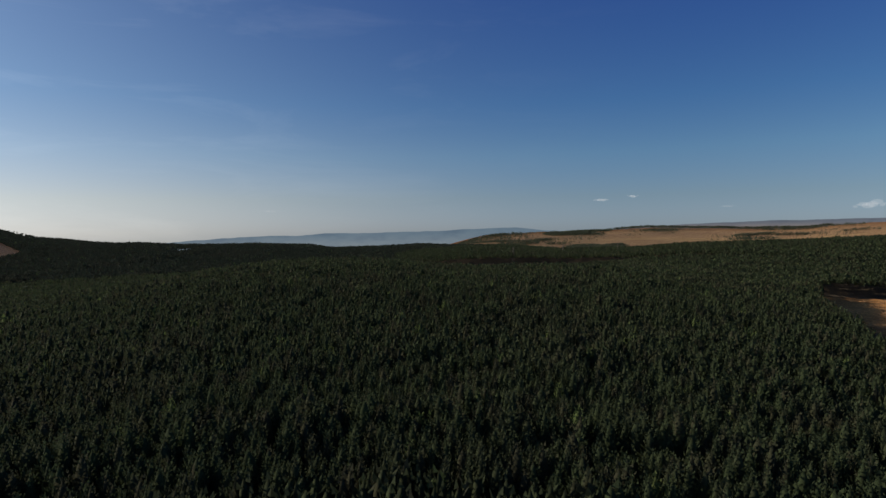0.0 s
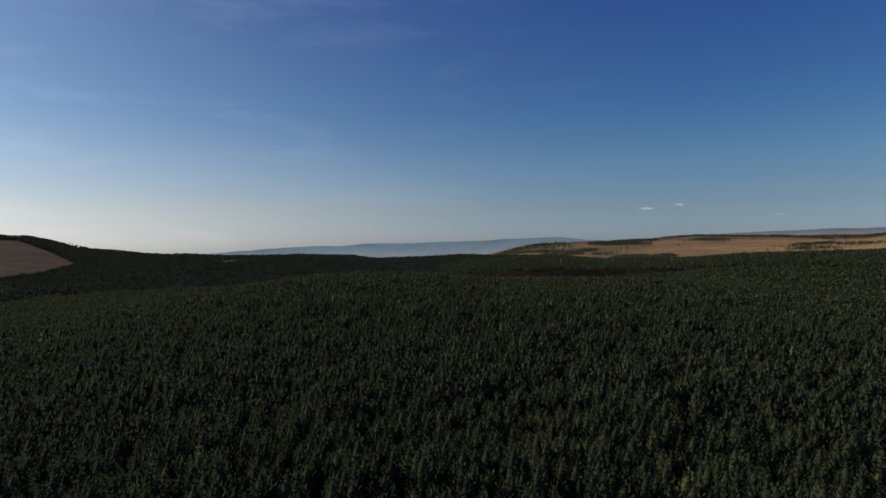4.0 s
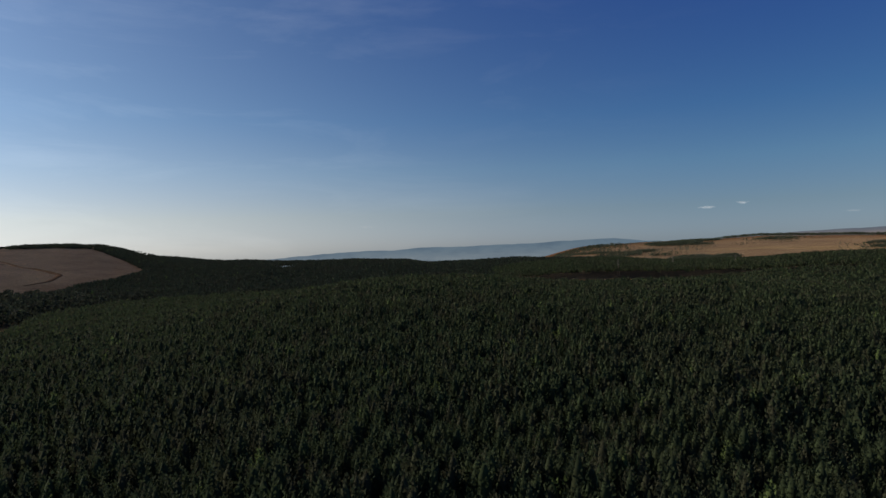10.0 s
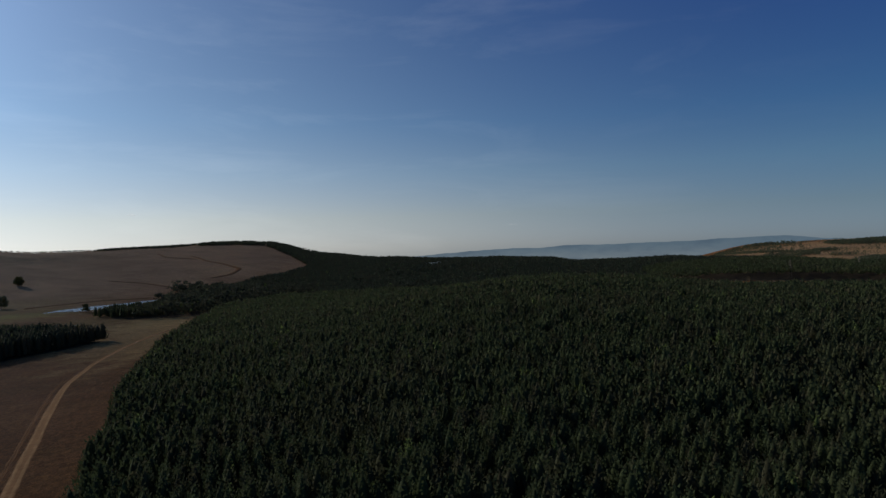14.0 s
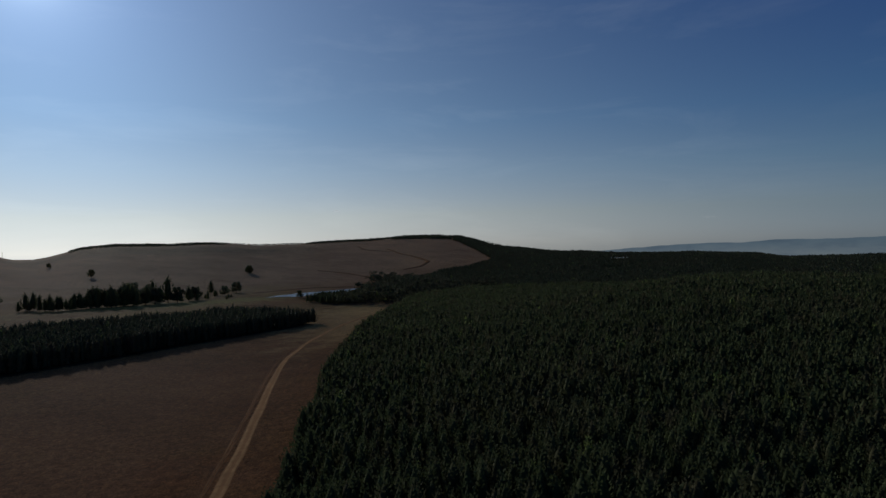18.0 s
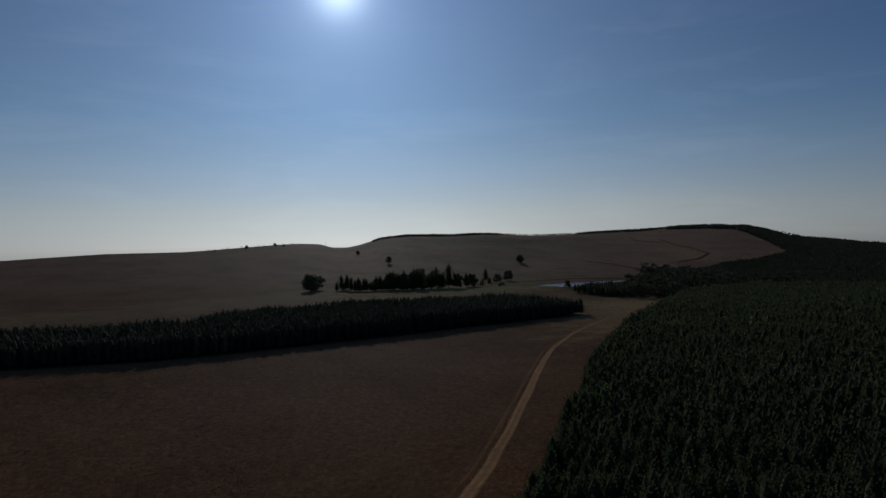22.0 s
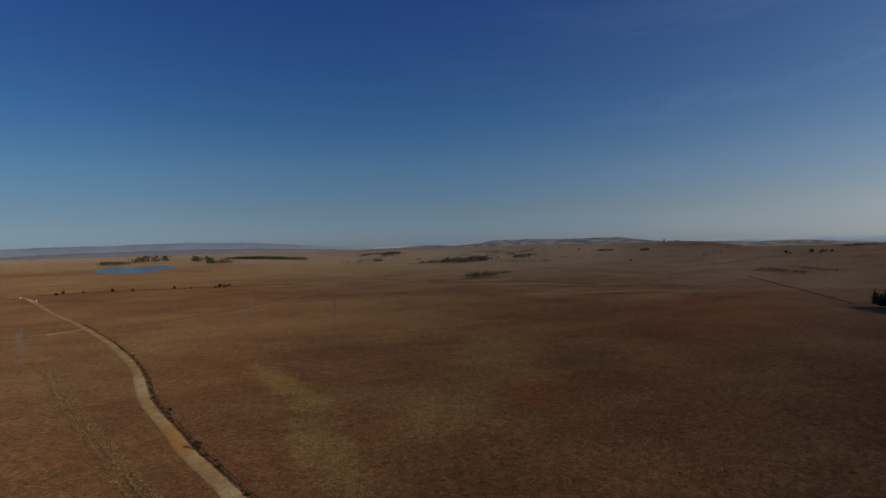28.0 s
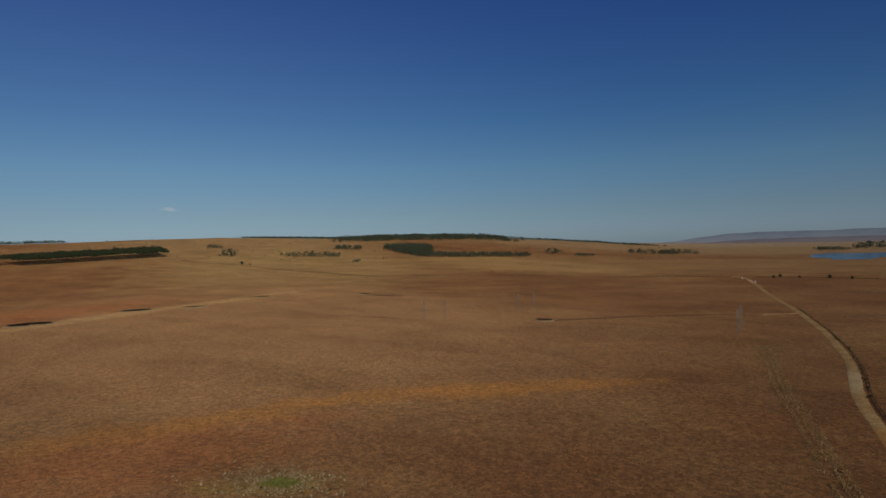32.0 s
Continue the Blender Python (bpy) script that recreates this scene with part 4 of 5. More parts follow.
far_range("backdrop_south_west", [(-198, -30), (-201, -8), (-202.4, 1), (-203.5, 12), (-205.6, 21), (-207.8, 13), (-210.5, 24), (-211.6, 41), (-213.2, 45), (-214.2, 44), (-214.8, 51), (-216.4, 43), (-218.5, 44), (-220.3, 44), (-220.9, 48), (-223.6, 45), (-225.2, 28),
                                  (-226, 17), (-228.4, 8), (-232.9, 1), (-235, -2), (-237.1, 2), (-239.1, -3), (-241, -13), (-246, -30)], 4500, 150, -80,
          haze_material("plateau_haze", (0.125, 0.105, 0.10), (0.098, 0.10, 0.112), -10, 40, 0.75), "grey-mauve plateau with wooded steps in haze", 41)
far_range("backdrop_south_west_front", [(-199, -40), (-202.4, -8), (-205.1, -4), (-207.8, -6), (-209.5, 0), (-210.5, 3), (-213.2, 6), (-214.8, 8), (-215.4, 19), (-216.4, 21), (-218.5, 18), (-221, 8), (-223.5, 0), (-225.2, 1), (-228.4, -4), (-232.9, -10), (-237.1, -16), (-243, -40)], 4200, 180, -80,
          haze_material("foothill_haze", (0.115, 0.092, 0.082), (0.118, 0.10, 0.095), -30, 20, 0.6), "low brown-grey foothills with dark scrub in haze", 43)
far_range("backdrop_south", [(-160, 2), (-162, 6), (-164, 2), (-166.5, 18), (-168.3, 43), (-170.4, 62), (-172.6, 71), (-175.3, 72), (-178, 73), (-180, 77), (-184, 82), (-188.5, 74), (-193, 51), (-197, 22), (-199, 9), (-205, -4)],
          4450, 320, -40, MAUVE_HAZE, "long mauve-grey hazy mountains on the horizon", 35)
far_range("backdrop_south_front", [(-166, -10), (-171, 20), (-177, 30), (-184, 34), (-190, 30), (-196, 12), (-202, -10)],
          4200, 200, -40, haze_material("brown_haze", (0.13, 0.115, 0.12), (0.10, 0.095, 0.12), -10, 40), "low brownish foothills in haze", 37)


def water_sheet(name, x, y, a, b, turn, level, label):
    v, tris, n = [(x, y, level)], [], 72
    t = radians(turn)
    for k in range(n):
        q = 6.2832 * k / n
        s = 1 + 0.14 * math.sin(3 * q + 1) + 0.08 * math.sin(5 * q) + 0.05 * math.sin(11 * q + 2)
        u, w = a * s * math.cos(q), b * s * math.sin(q)
        v.append((x + u * math.cos(t) - w * math.sin(t), y + u * math.sin(t) + w * math.cos(t), level))
    tris = [(0, 1 + k, 1 + (k + 1) % n) for k in range(n)]
    tagged(new(name, raw_mesh(name, v, tris, [WATER])), label, "water", kind="structure")


water_sheet("pond", -530, 626, 68, 22, 80, -0.75, "still farm pond mirroring the pale sky")
water_sheet("lake", 8, -1800, 235, 100, 82, 0.3, "blue farm lake beyond the grassland")


# ---------------------------------------------------------------- single trees, groves and scrub
LEAFY = [leafy(80 + s, 10, 4.6, 42, 15) for s in range(4)]
SHRUBS_TALL = [leafy(150 + s, 9, 4.4, 6, 6) for s in range(4)]
SHRUBS = [leafy(140 + s, 4, 2.8, 4, 5) for s in range(4)]
BUSHES = [leafy(100 + s, 3.0, 2.2, 14, 12) for s in range(3)]


def single_leafy(name, template, label, trunk_h, category, group="", leaves=None):
    root = new(name)
    root.empty_display_size = 1
    tagged(root, label, category, group)
    bm = bmesh.new()
    bmesh.ops.create_cone(bm, segments=7, radius1=trunk_h * 0.06, radius2=trunk_h * 0.03, depth=trunk_h, cap_ends=True,
                          matrix=Matrix.Translation((0, 0, trunk_h / 2 - 0.3)))
    trunk = part("trunk", bm, BARK, root)
    for k in range(4):
        a = 1.57 * k + 0.4
        m = Matrix.Translation((0, 0, trunk_h * 0.72)) @ Euler((radians(38) * math.sin(a), radians(38) * math.cos(a), 0)).to_matrix().to_4x4()
        bm = bmesh.new()
        bmesh.ops.create_cone(bm, segments=5, radius1=trunk_h * 0.03, radius2=trunk_h * 0.012, depth=trunk_h * 0.7, matrix=m @ Matrix.Translation((0, 0, trunk_h * 0.35)))
        part("limb", bm, BARK, trunk)
    crown = new("crown", raw_mesh("crown", *template, [leaves or BUSH_LEAF]))
    crown.parent = root
    return root


def scatter(models, spots, seed):
    """Sets a thing at each spot (x, y, size): the first ones are the models themselves, the rest copies."""
    rng = random.Random(seed)
    for k, (x, y, s) in enumerate(spots):
        m = Matrix.Translation((x, y, float(ground_z(x, y)) - 0.05)) @ pose(0, 0, 0, 0, 0, rng.uniform(0, 360)) @ Matrix.Scale(s, 4)
        if k < len(models):
            models[k].matrix_basis = m
        else:
            copy_thing(models[k % len(models)], m)


def build_grove():
    rng = random.Random(12)
    models = [single_pine("grove_pine", t, "tall dark pine in an open grove on the valley floor", 9, 0.2, group="pines of the grove") for t in GROVE_PINES]
    spots = []
    for k in range(70):
        u = rng.uniform(0, 1) ** 0.8
        spots.append((-668 + 46 * u + rng.uniform(-12, 12), 362 + 72 * u + rng.uniform(-14, 14), rng.uniform(0.7, 1.35) * (0.95 + 0.35 * u)))
    for x, y, s in ((-706, 357, 1.2), (-700, 362, 1.3), (-684, 366, 1.1), (-612, 452, 1.5), (-620, 468, 1.9), (-606, 486, 1.2), (-640, 520, 1.3), (-655, 540, 1.0),
                    (-650, 470, 1.6), (-668, 572, 1.2), (-628, 445, 1.7), (-600, 470, 1.1)):
        spots.append((x, y, s))
    scatter(models, spots, 3)
    models = [single_leafy("grove_tree", t, "large dark round-crowned tree at the end of the pine grove", 6, "tree", "large trees of the grove", DARK_LEAF) for t in LEAFY[:2]]
    scatter(models, [(-622, 440, 1.6), (-628, 430, 1.5), (-634, 424, 1.3), (-616, 448, 1.3), (-640, 412, 1.2), (-606, 470, 1.2), (-650, 400, 1.3), (-612, 500, 1.1)], 31)
    # young pines and thin trunks scattered over the meadow beyond
    models = [single_pine("young_pine", t, "thin young pine standing alone on the meadow", 6, 0.15, group="young pines of the meadow") for t in GROVE_PINES[:2]]
    scatter(models, [(-596, 490, 0.8), (-604, 512, 0.9), (-618, 520, 0.7), (-588, 530, 0.6), (-630, 545, 0.9), (-640, 556, 0.8), (-600, 545, 0.5), (-575, 515, 0.5), (-690, 352, 1.2), (-696, 345, 1.1), (-703, 360, 1.0)], 32)
    models = [single_leafy("bare_tree", t, "thin-crowned grey-green tree beside the pine grove", 5, "tree", "thin trees by the grove", LEAF) for t in LEAFY[:2]]
    scatter(models, [(-722, 322, 1.7), (-732, 330, 1.5), (-715, 318, 1.3), (-738, 340, 1.2), (-690, 470, 1.3), (-700, 500, 1.2), (-650, 600, 0.9), (-628, 560, 0.9)], 4)
    models = [single_leafy("field_tree", t, "lone round dark tree on the open grass slope", 4, "tree", "lone trees on the hill") for t in LEAFY]
    scatter(models, [(-807, 776, 1.5), (-815, 782, 1.2), (-973, 593, 1.3), (-1180, 640, 0.9), (-1077, -88, 0.9), (-1083, -98, 0.7), (-500, 560, 0.7), (-1475, 415, 0.6), (-1472, 490, 0.6), (-1448, 553, 0.8), (-1418, 564, 0.5)], 5)


def build_fence_line_trees():
    models = [single_leafy("veld_tree", t, "small dark round tree standing alone in brown grass", 3.5, "tree", "trees along the fence line") for t in LEAFY]
    scatter(models, [(97, -907, 0.4), (91, -922, 0.5), (68, -920, 0.35), (34, -920, 0.5), (10, -905, 1.05), (-6, -915, 0.35), (-16, -915, 0.5), (-41, -906, 0.8), (-53, -889, 0.5), (-61, -887, 0.55),
                     (-91, -875, 0.9), (-96, -875, 1.0), (-103, -875, 1.05), (-99, -882, 1.0), (-108, -885, 0.9), (-112, -899, 0.7), (-115, -914, 0.7), (-188, -865, 0.5), (557, -950, 0.78), (1179, -867, 1.48), (1150, -868, 0.86), (-1151, -756, 1.6), (-1155, -750, 1.3), (-1197, -732, 1.5), (-1200, -737, 1.2), (-1185, -710, 0.8), (-1210, -713, 1.4), (-1207, -718, 1.1), (-1210, -701, 1.3), (-931, -955, 1.0), (-990, -995, 0.6), (-812, -986, 0.5), (1340, -1060, 0.70)], 6)
    models = [single_leafy("bush", t, "low dark green bush by the dirt road", 1.0, "bush", "bushes by the road") for t in BUSHES]
    scatter(models, [(-12.4, -190, 0.6), (-12.9, -187.5, 0.45), (-7, -236, 0.4), (118, -88, 0.4), (121, -84, 0.3), (114, -92, 0.35), (108, -95, 0.3), (104, -97, 0.3), (125, -80, 0.3)], 7)


def wood(x, y, a, b, turn, gap, size, seed, label="loose woodlot of grey-green gum trees in the grassland", name="woodlot", thick=0.0, leaves=None):
    """An uneven patch of trees, thick in the middle, with gaps, ragged edges and strays."""
    rng = np.random.RandomState(seed)
    n = max(8, int(4 * a * b / gap ** 2))
    u, w = rng.uniform(-1, 1, n) * a * 1.1, rng.uniform(-1, 1, n) * b
    t = radians(turn)
    px, py = x + u * math.cos(t) - w * math.sin(t), y + u * math.sin(t) + w * math.cos(t)
    edge = (np.abs(u) / a) ** 4 + (w / b) ** 2 + 0.45 * ripple(px, py, 60, 7) + 0.35 * ripple(px, py, 24, 17) + rng.normal(0, 0.12, n) - thick
    keep = edge < 0.75
    if not keep.any():
        keep[:3] = True
    spots = np.stack([px[keep], py[keep], size * np.clip(1.12 - 0.35 * np.clip(edge[keep], 0, 1), 0.5, 1.2)], -1)
    stand(name, LEAFY_FAR if size > 0.9 else SHRUBS_TALL, spots, leaves or LEAF, label, "woodlot", "woodlots on the plain", (0.8, 1.2), 0.02, seed)


# woodlots: the two ends of each, half its depth, and the size of its trees
WOODS_SOUTH_EAST = [
    (1299, -1073, 1150, -1170, 22, 1.5),
    (1393, -1379, 1288, -1399, 25, 1.5),
    (745, -1570, 700, -1605, 22, 1.6),
    (630, -1510, 578, -1525, 14, 0.8),
    (585, -1783, 404, -1889, 30, 1.5),
    (1433, -983, 1381, -1007, 22, 2.0),
    (1700, -1120, 1660, -1150, 14, 1.2),
]
WOODS_SOUTH = [
    (-392, -2658, -564, -2265, 28, 1.2),
    (25, -2420, -105, -2400, 40, 2.4),
    (-150, -2300, -230, -2250, 40, 2.0),
    (-300, -2500, -520, -2640, 34, 1.1),
    (126, -2269, 30, -2205, 25, 1.2),
    (-189, -2019, -265, -2007, 30, 1.2),
]
WOODS_SOUTH_WEST = [
    (-431, -781, -503, -806, 12, 0.8),
    (-515, -828, -550, -835, 6, 0.6),
    (-716, -1344, -869, -1424, 22, 1.35),
    (-619, -1360, -683, -1376, 6, 0.8),
    (-686, -1374, -748, -1410, 14, 1),
    (-992, -1483, -998, -1412, 16, 1.2),
    (-1187, -1833, -1211, -1818, 8, 0.9),
    (-727, -1605, -737, -1593, 4, 0.7),
    (-764, -1566, -772, -1561, 4, 0.7),
    (-1404, -2044, -1436, -2006, 10, 0.7),
    (-1498, -1708, -1604, -1735, 12, 0.8),
    (-1510, -1501, -1456, -1413, 10, 0.8),
    (-933, -1490, -938, -1486, 3, 0.7),
]
WOODS_FAR_SOUTH_WEST = [
    (-900, -2630, -1010, -2638, 16, 0.8),
    (-876, -2250, -994, -2394, 30, 1.2),
    (-608, -1649, -632, -1623, 10, 0.9),
]
WOODS_WEST = [
    (-1005, -352, -1075, -333, 24, 0.85),
    (-1080, -345, -1160, -325, 8, 0.5),
    (-1598, -246, -1574, -133, 14, 0.9),
    (-1465, -515, -1475, -498, 6, 1.8),
    (-1347, -756, -1436, -730, 12, 0.6),
    (-1436, -730, -1485, -633, 16, 0.7),
    (-1485, -633, -1552, -534, 16, 0.7),
    (-1535, -550, -1528, -522, 6, 1.25),
    (-805, -583, -851, -546, 12, 0.3),
    (-838, -538, -862, -501, 6, 0.3),
    (-1605, -190, -1605, -180, 4, 1.6),
    (-840, -600, -810, -500, 14, 0.45),
    (-880, -560, -860, -480, 10, 0.4),
]
WOODS_NORTH_EAST = [
    (574, 1302, 730, 1290, 45, 0.95),
    (640, 1700, 720, 1740, 25, 0.9),
    (880, 2120, 1250, 2400, 70, 0.95),
    (1135, 1444, 1270, 1415, 18, 0.95),
    (1351, 1594, 1500, 1500, 14, 0.95),
    (1212, 2039, 1294, 1931, 12, 1.0),
    (1434, 2442, 1300, 2480, 24, 1.0),
    (1528, 1486, 1620, 1420, 10, 0.95),
    (500, 1620, 620, 1560, 30, 0.95),
    (330, 1500, 420, 1560, 40, 1.0),
    (1900, 2150, 2080, 2050, 26, 1.1),
    (900, 2500, 600, 2650, 40, 1.4),
    (536, 2065, 636, 1700, 16, 0.8),
    (605, 1486, 661, 1494, 14, 0.8),
    (515, 1543, 554, 1501, 12, 0.7),
    (548, 1254, 689, 1225, 40, 0.95),
    (837, 2069, 1027, 1962, 40, 1.0),
    (870, 2200, 1060, 2120, 50, 1.0),
    (1174, 2007, 1410, 2096, 12, 0.8),
    (1248, 1587, 1490, 1679, 18, 0.9),
    (1672, 1967, 1800, 1833, 16, 0.95),
    (1450, 2750, 2300, 2250, 60, 1.2),
]


def build_woodlots():
    bare = WOODS_SOUTH_WEST[2:] + WOODS_FAR_SOUTH_WEST + WOODS_WEST[8:10] + WOODS_WEST[11:]
    for k, (x1, y1, x2, y2, b, size) in enumerate(WOODS_SOUTH_EAST + WOODS_SOUTH + WOODS_SOUTH_WEST + WOODS_FAR_SOUTH_WEST + WOODS_WEST + WOODS_NORTH_EAST):
        dx, dy = x2 - x1, y2 - y1
        wood((x1 + x2) / 2, (y1 + y2) / 2, math.hypot(dx, dy) / 2, b, math.degrees(math.atan2(dy, dx)), (5.6 if math.hypot(x1, y1) < 1600 else 7.0) * size if size > 0.9 else 4.2, size, 200 + k, thick=0.1,
             leaves=GREY_LEAF if (x1, y1, x2, y2, b, size) in bare else None)
    # scattered shrubs, thick in some places and thin in others
    rng = np.random.RandomState(55)
    for lo, hi, r0, r1, n, size in ((-48, -13, 1200, 2900, 9000, 1.5), (138, 163, 1400, 2900, 3000, 1.2), (-165, -100, 1500, 2900, 2600, 1.3), (25, 70, 900, 1650, 700, 0.6), (75, 125, 800, 1500, 500, 0.6)):
        b, r = np.radians(rng.uniform(lo, hi, n)), np.sqrt(rng.uniform(r0 ** 2, r1 ** 2, n))
        x, y = -np.sin(b) * r, np.cos(b) * r
        keep = ripple(x, y, 420, 61) + 0.8 * ripple(x, y, 130, 62) + rng.normal(0, 0.15, n) > 0.3
        x, y = x[keep], y[keep]
        stand("shrubs", SHRUBS, np.stack([x, y, rng.uniform(0.5, 1.3, len(x)) * size], -1), LEAF, "scattered grey-green shrubs dotting a grassy upland", "shrubs", "shrubs of the uplands", seed=56)
    # scattered clumps on the far plateaus
    rng = random.Random(77)
    for k in range(48):
        lo, hi = ((-47, -14), (128, 160), (-160, -112), (128, 150))[k % 4]
        a, r = radians(rng.uniform(lo, hi)), rng.uniform(1400, 2800)
        wood(-math.sin(a) * r, math.cos(a) * r, rng.uniform(8, 60), rng.uniform(4, 12), math.degrees(a) + rng.uniform(-20, 20), 11, rng.uniform(0.45, 0.95), 300 + k)


def crest_wood(b0, b1, r0, r1, size, gap, seed, label, kinds=None, needles=None):
    """Woods along a skyline, between two bearings and two distances."""
    rng = np.random.RandomState(seed)
    n = int(radians(b1 - b0) * (r1 * r1 - r0 * r0) / 2 / gap ** 2)
    b, r = np.radians(rng.uniform(b0, b1, n)), np.sqrt(rng.uniform(r0 * r0, r1 * r1, n))
    mid, half = radians(b0 + b1) / 2, radians(b1 - b0) / 2
    x, y = -np.sin(b) * r, np.cos(b) * r
    lump = 0.6 * ripple(x, y, 150, seed) + 0.5 * ripple(x, y, 55, seed + 1)
    fade = np.abs((b - mid) / half) ** 4
    keep = lump - fade > (-0.55 if needles is None else -0.9)
    b, r, lump, fade = b[keep], r[keep], lump[keep], fade[keep]
    size = size * np.clip(0.95 + 0.35 * lump - 0.35 * fade, 0.4, 1.4)
    stand("ridge_wood", kinds or LEAFY_FAR, np.stack([-np.sin(b) * r, np.cos(b) * r, size], -1), needles or LEAF, label, "woodlot", "woods on the ridges", (0.7, 1.3), 0.02, seed)


def build_ridge_woods():
    crest_wood(-153, -134, 2350, 3000, 1.5, 15, 401, "dark wooded ridge on the skyline")
    crest_wood(-137, -126, 2860, 3060, 0.9, 9, 402, "thin dark line of woods on the skyline")
    crest_wood(-113, -107, 2850, 3000, 1.2, 14, 403, "dark woods on the skyline")
    crest_wood(-166, -152, 2850, 3050, 0.9, 12, 404, "dark woods along a low ridge")
    crest_wood(47.5, 60.2, 1560, 1700, 0.55, 6, 405, "dark low wood crowning a grassy hill", HILL_PINES, SHADED_PINE)
    crest_wood(25.5, 33, 1540, 1700, 0.9, 6, 406, "dark low wood crowning a grassy hill", HILL_PINES, SHADED_PINE)
    crest_wood(33, 41, 1590, 1700, 0.7, 6, 407, "dark low wood crowning a grassy hill", HILL_PINES, SHADED_PINE)
    crest_wood(41, 47.5, 1655, 1700, 0.55, 7, 409, "thin line of scrub on a hill crest", HILL_PINES, SHADED_PINE)
    crest_wood(66, 76, 1670, 1695, 0.35, 14, 408, "thin line of scrub on a hill crest")
    crest_wood(146.5, 151, 2900, 2990, 0.45, 9, 413, "thin dark line of scrub along a far crest")
    crest_wood(-21, -13, 1900, 2700, 0.9, 22, 412, "grey-green woods on a far slope")
    crest_wood(-48, -44, 2500, 2800, 0.8, 24, 411, "thin dark woods on the plateau edge")


EAST_KNOLL = [(1274, -1477), (1100, -1334), (998, -1273), (961, -1287), (1002, -1384), (1155, -1581), (1267, -1618), (1319, -1569)]
EAST_STRIP = [(958, -1233), (800, -1267), (698, -1390), (732, -1457), (852, -1349), (1010, -1331)]
EAST_PLANTATION = [(1531, -546), (1520, -700), (1503, -880), (1640, -930), (1680, -560)]
build_grove()
build_fence_line_trees()
build_woodlots()
build_ridge_woods()
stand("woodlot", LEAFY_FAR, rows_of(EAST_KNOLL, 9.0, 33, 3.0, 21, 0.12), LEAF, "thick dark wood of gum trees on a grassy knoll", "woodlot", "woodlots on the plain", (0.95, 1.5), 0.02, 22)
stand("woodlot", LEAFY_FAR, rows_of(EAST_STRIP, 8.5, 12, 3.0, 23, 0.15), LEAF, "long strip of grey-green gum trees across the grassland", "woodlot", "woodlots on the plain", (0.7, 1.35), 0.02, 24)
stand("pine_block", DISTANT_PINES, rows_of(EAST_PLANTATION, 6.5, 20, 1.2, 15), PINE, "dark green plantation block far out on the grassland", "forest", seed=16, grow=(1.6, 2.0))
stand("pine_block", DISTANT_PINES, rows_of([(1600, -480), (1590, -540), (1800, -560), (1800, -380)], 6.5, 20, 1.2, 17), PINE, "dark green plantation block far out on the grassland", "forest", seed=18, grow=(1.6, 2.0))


def build_roadside_scrub():
    rng = np.random.RandomState(31)
    spots = []
    for (x1, y1), (x2, y2) in zip(ROAD_SOUTH[1:12], ROAD_SOUTH[2:13]):
        d = math.hypot(x2 - x1, y2 - y1)
        nx, ny = (y2 - y1) / d, -(x2 - x1) / d
        for k in range(int(d / 1.3)):
            t, off = rng.uniform(0, 1), rng.normal(3.5, 0.6)
            spots.append((x1 + (x2 - x1) * t + nx * off, y1 + (y2 - y1) * t + ny * off, 0.06 + 0.2 * rng.uniform(0, 1) ** 2))
    stand("roadside_scrub", BUSHES, spots, BUSH_LEAF, "low dark scrub and rank grass along the road ditch", "scrub", seed=32)


build_roadside_scrub()


def tuft(seed, blades, tall, wide):
    """A tussock of dry grass: blades leaning out from one root."""
    rng = random.Random(seed)
    v, f = [], []
    for k in range(blades):
        a = 6.2832 * (k + rng.uniform(-0.4, 0.4)) / blades
        ca, sa, h = math.cos(a), math.sin(a), tall * rng.uniform(0.6, 1.2)
        w, out = wide * rng.uniform(0.25, 0.45), wide * rng.uniform(0.3, 1.0)
        b = len(v)
        v += [(-sa * w, ca * w, -0.05), (sa * w, -ca * w, -0.05), (ca * out, sa * out, h)]
        f.append((b, b + 1, b + 2))
    return np.array(v, np.float32), np.array(f, np.int32)


def straw_material(name, dark, mid, light):
    m, nt, b = mat(name, 1.0, 0.0)
    g = nt.nodes.new("ShaderNodeNewGeometry")
    col = ramp(nt, g.outputs["Random Per Island"], (0.0, dark), (0.6, mid), (1.0, light))
    col = mix(nt, 0.7, col, ramp(nt, noise_at(nt, 0.05, 4), (0.35, (0.75, 0.66, 0.6)), (0.65, (1.15, 1.1, 1.05))), "MULTIPLY")
    nt.links.new(col, b.inputs["Base Color"])
    return m


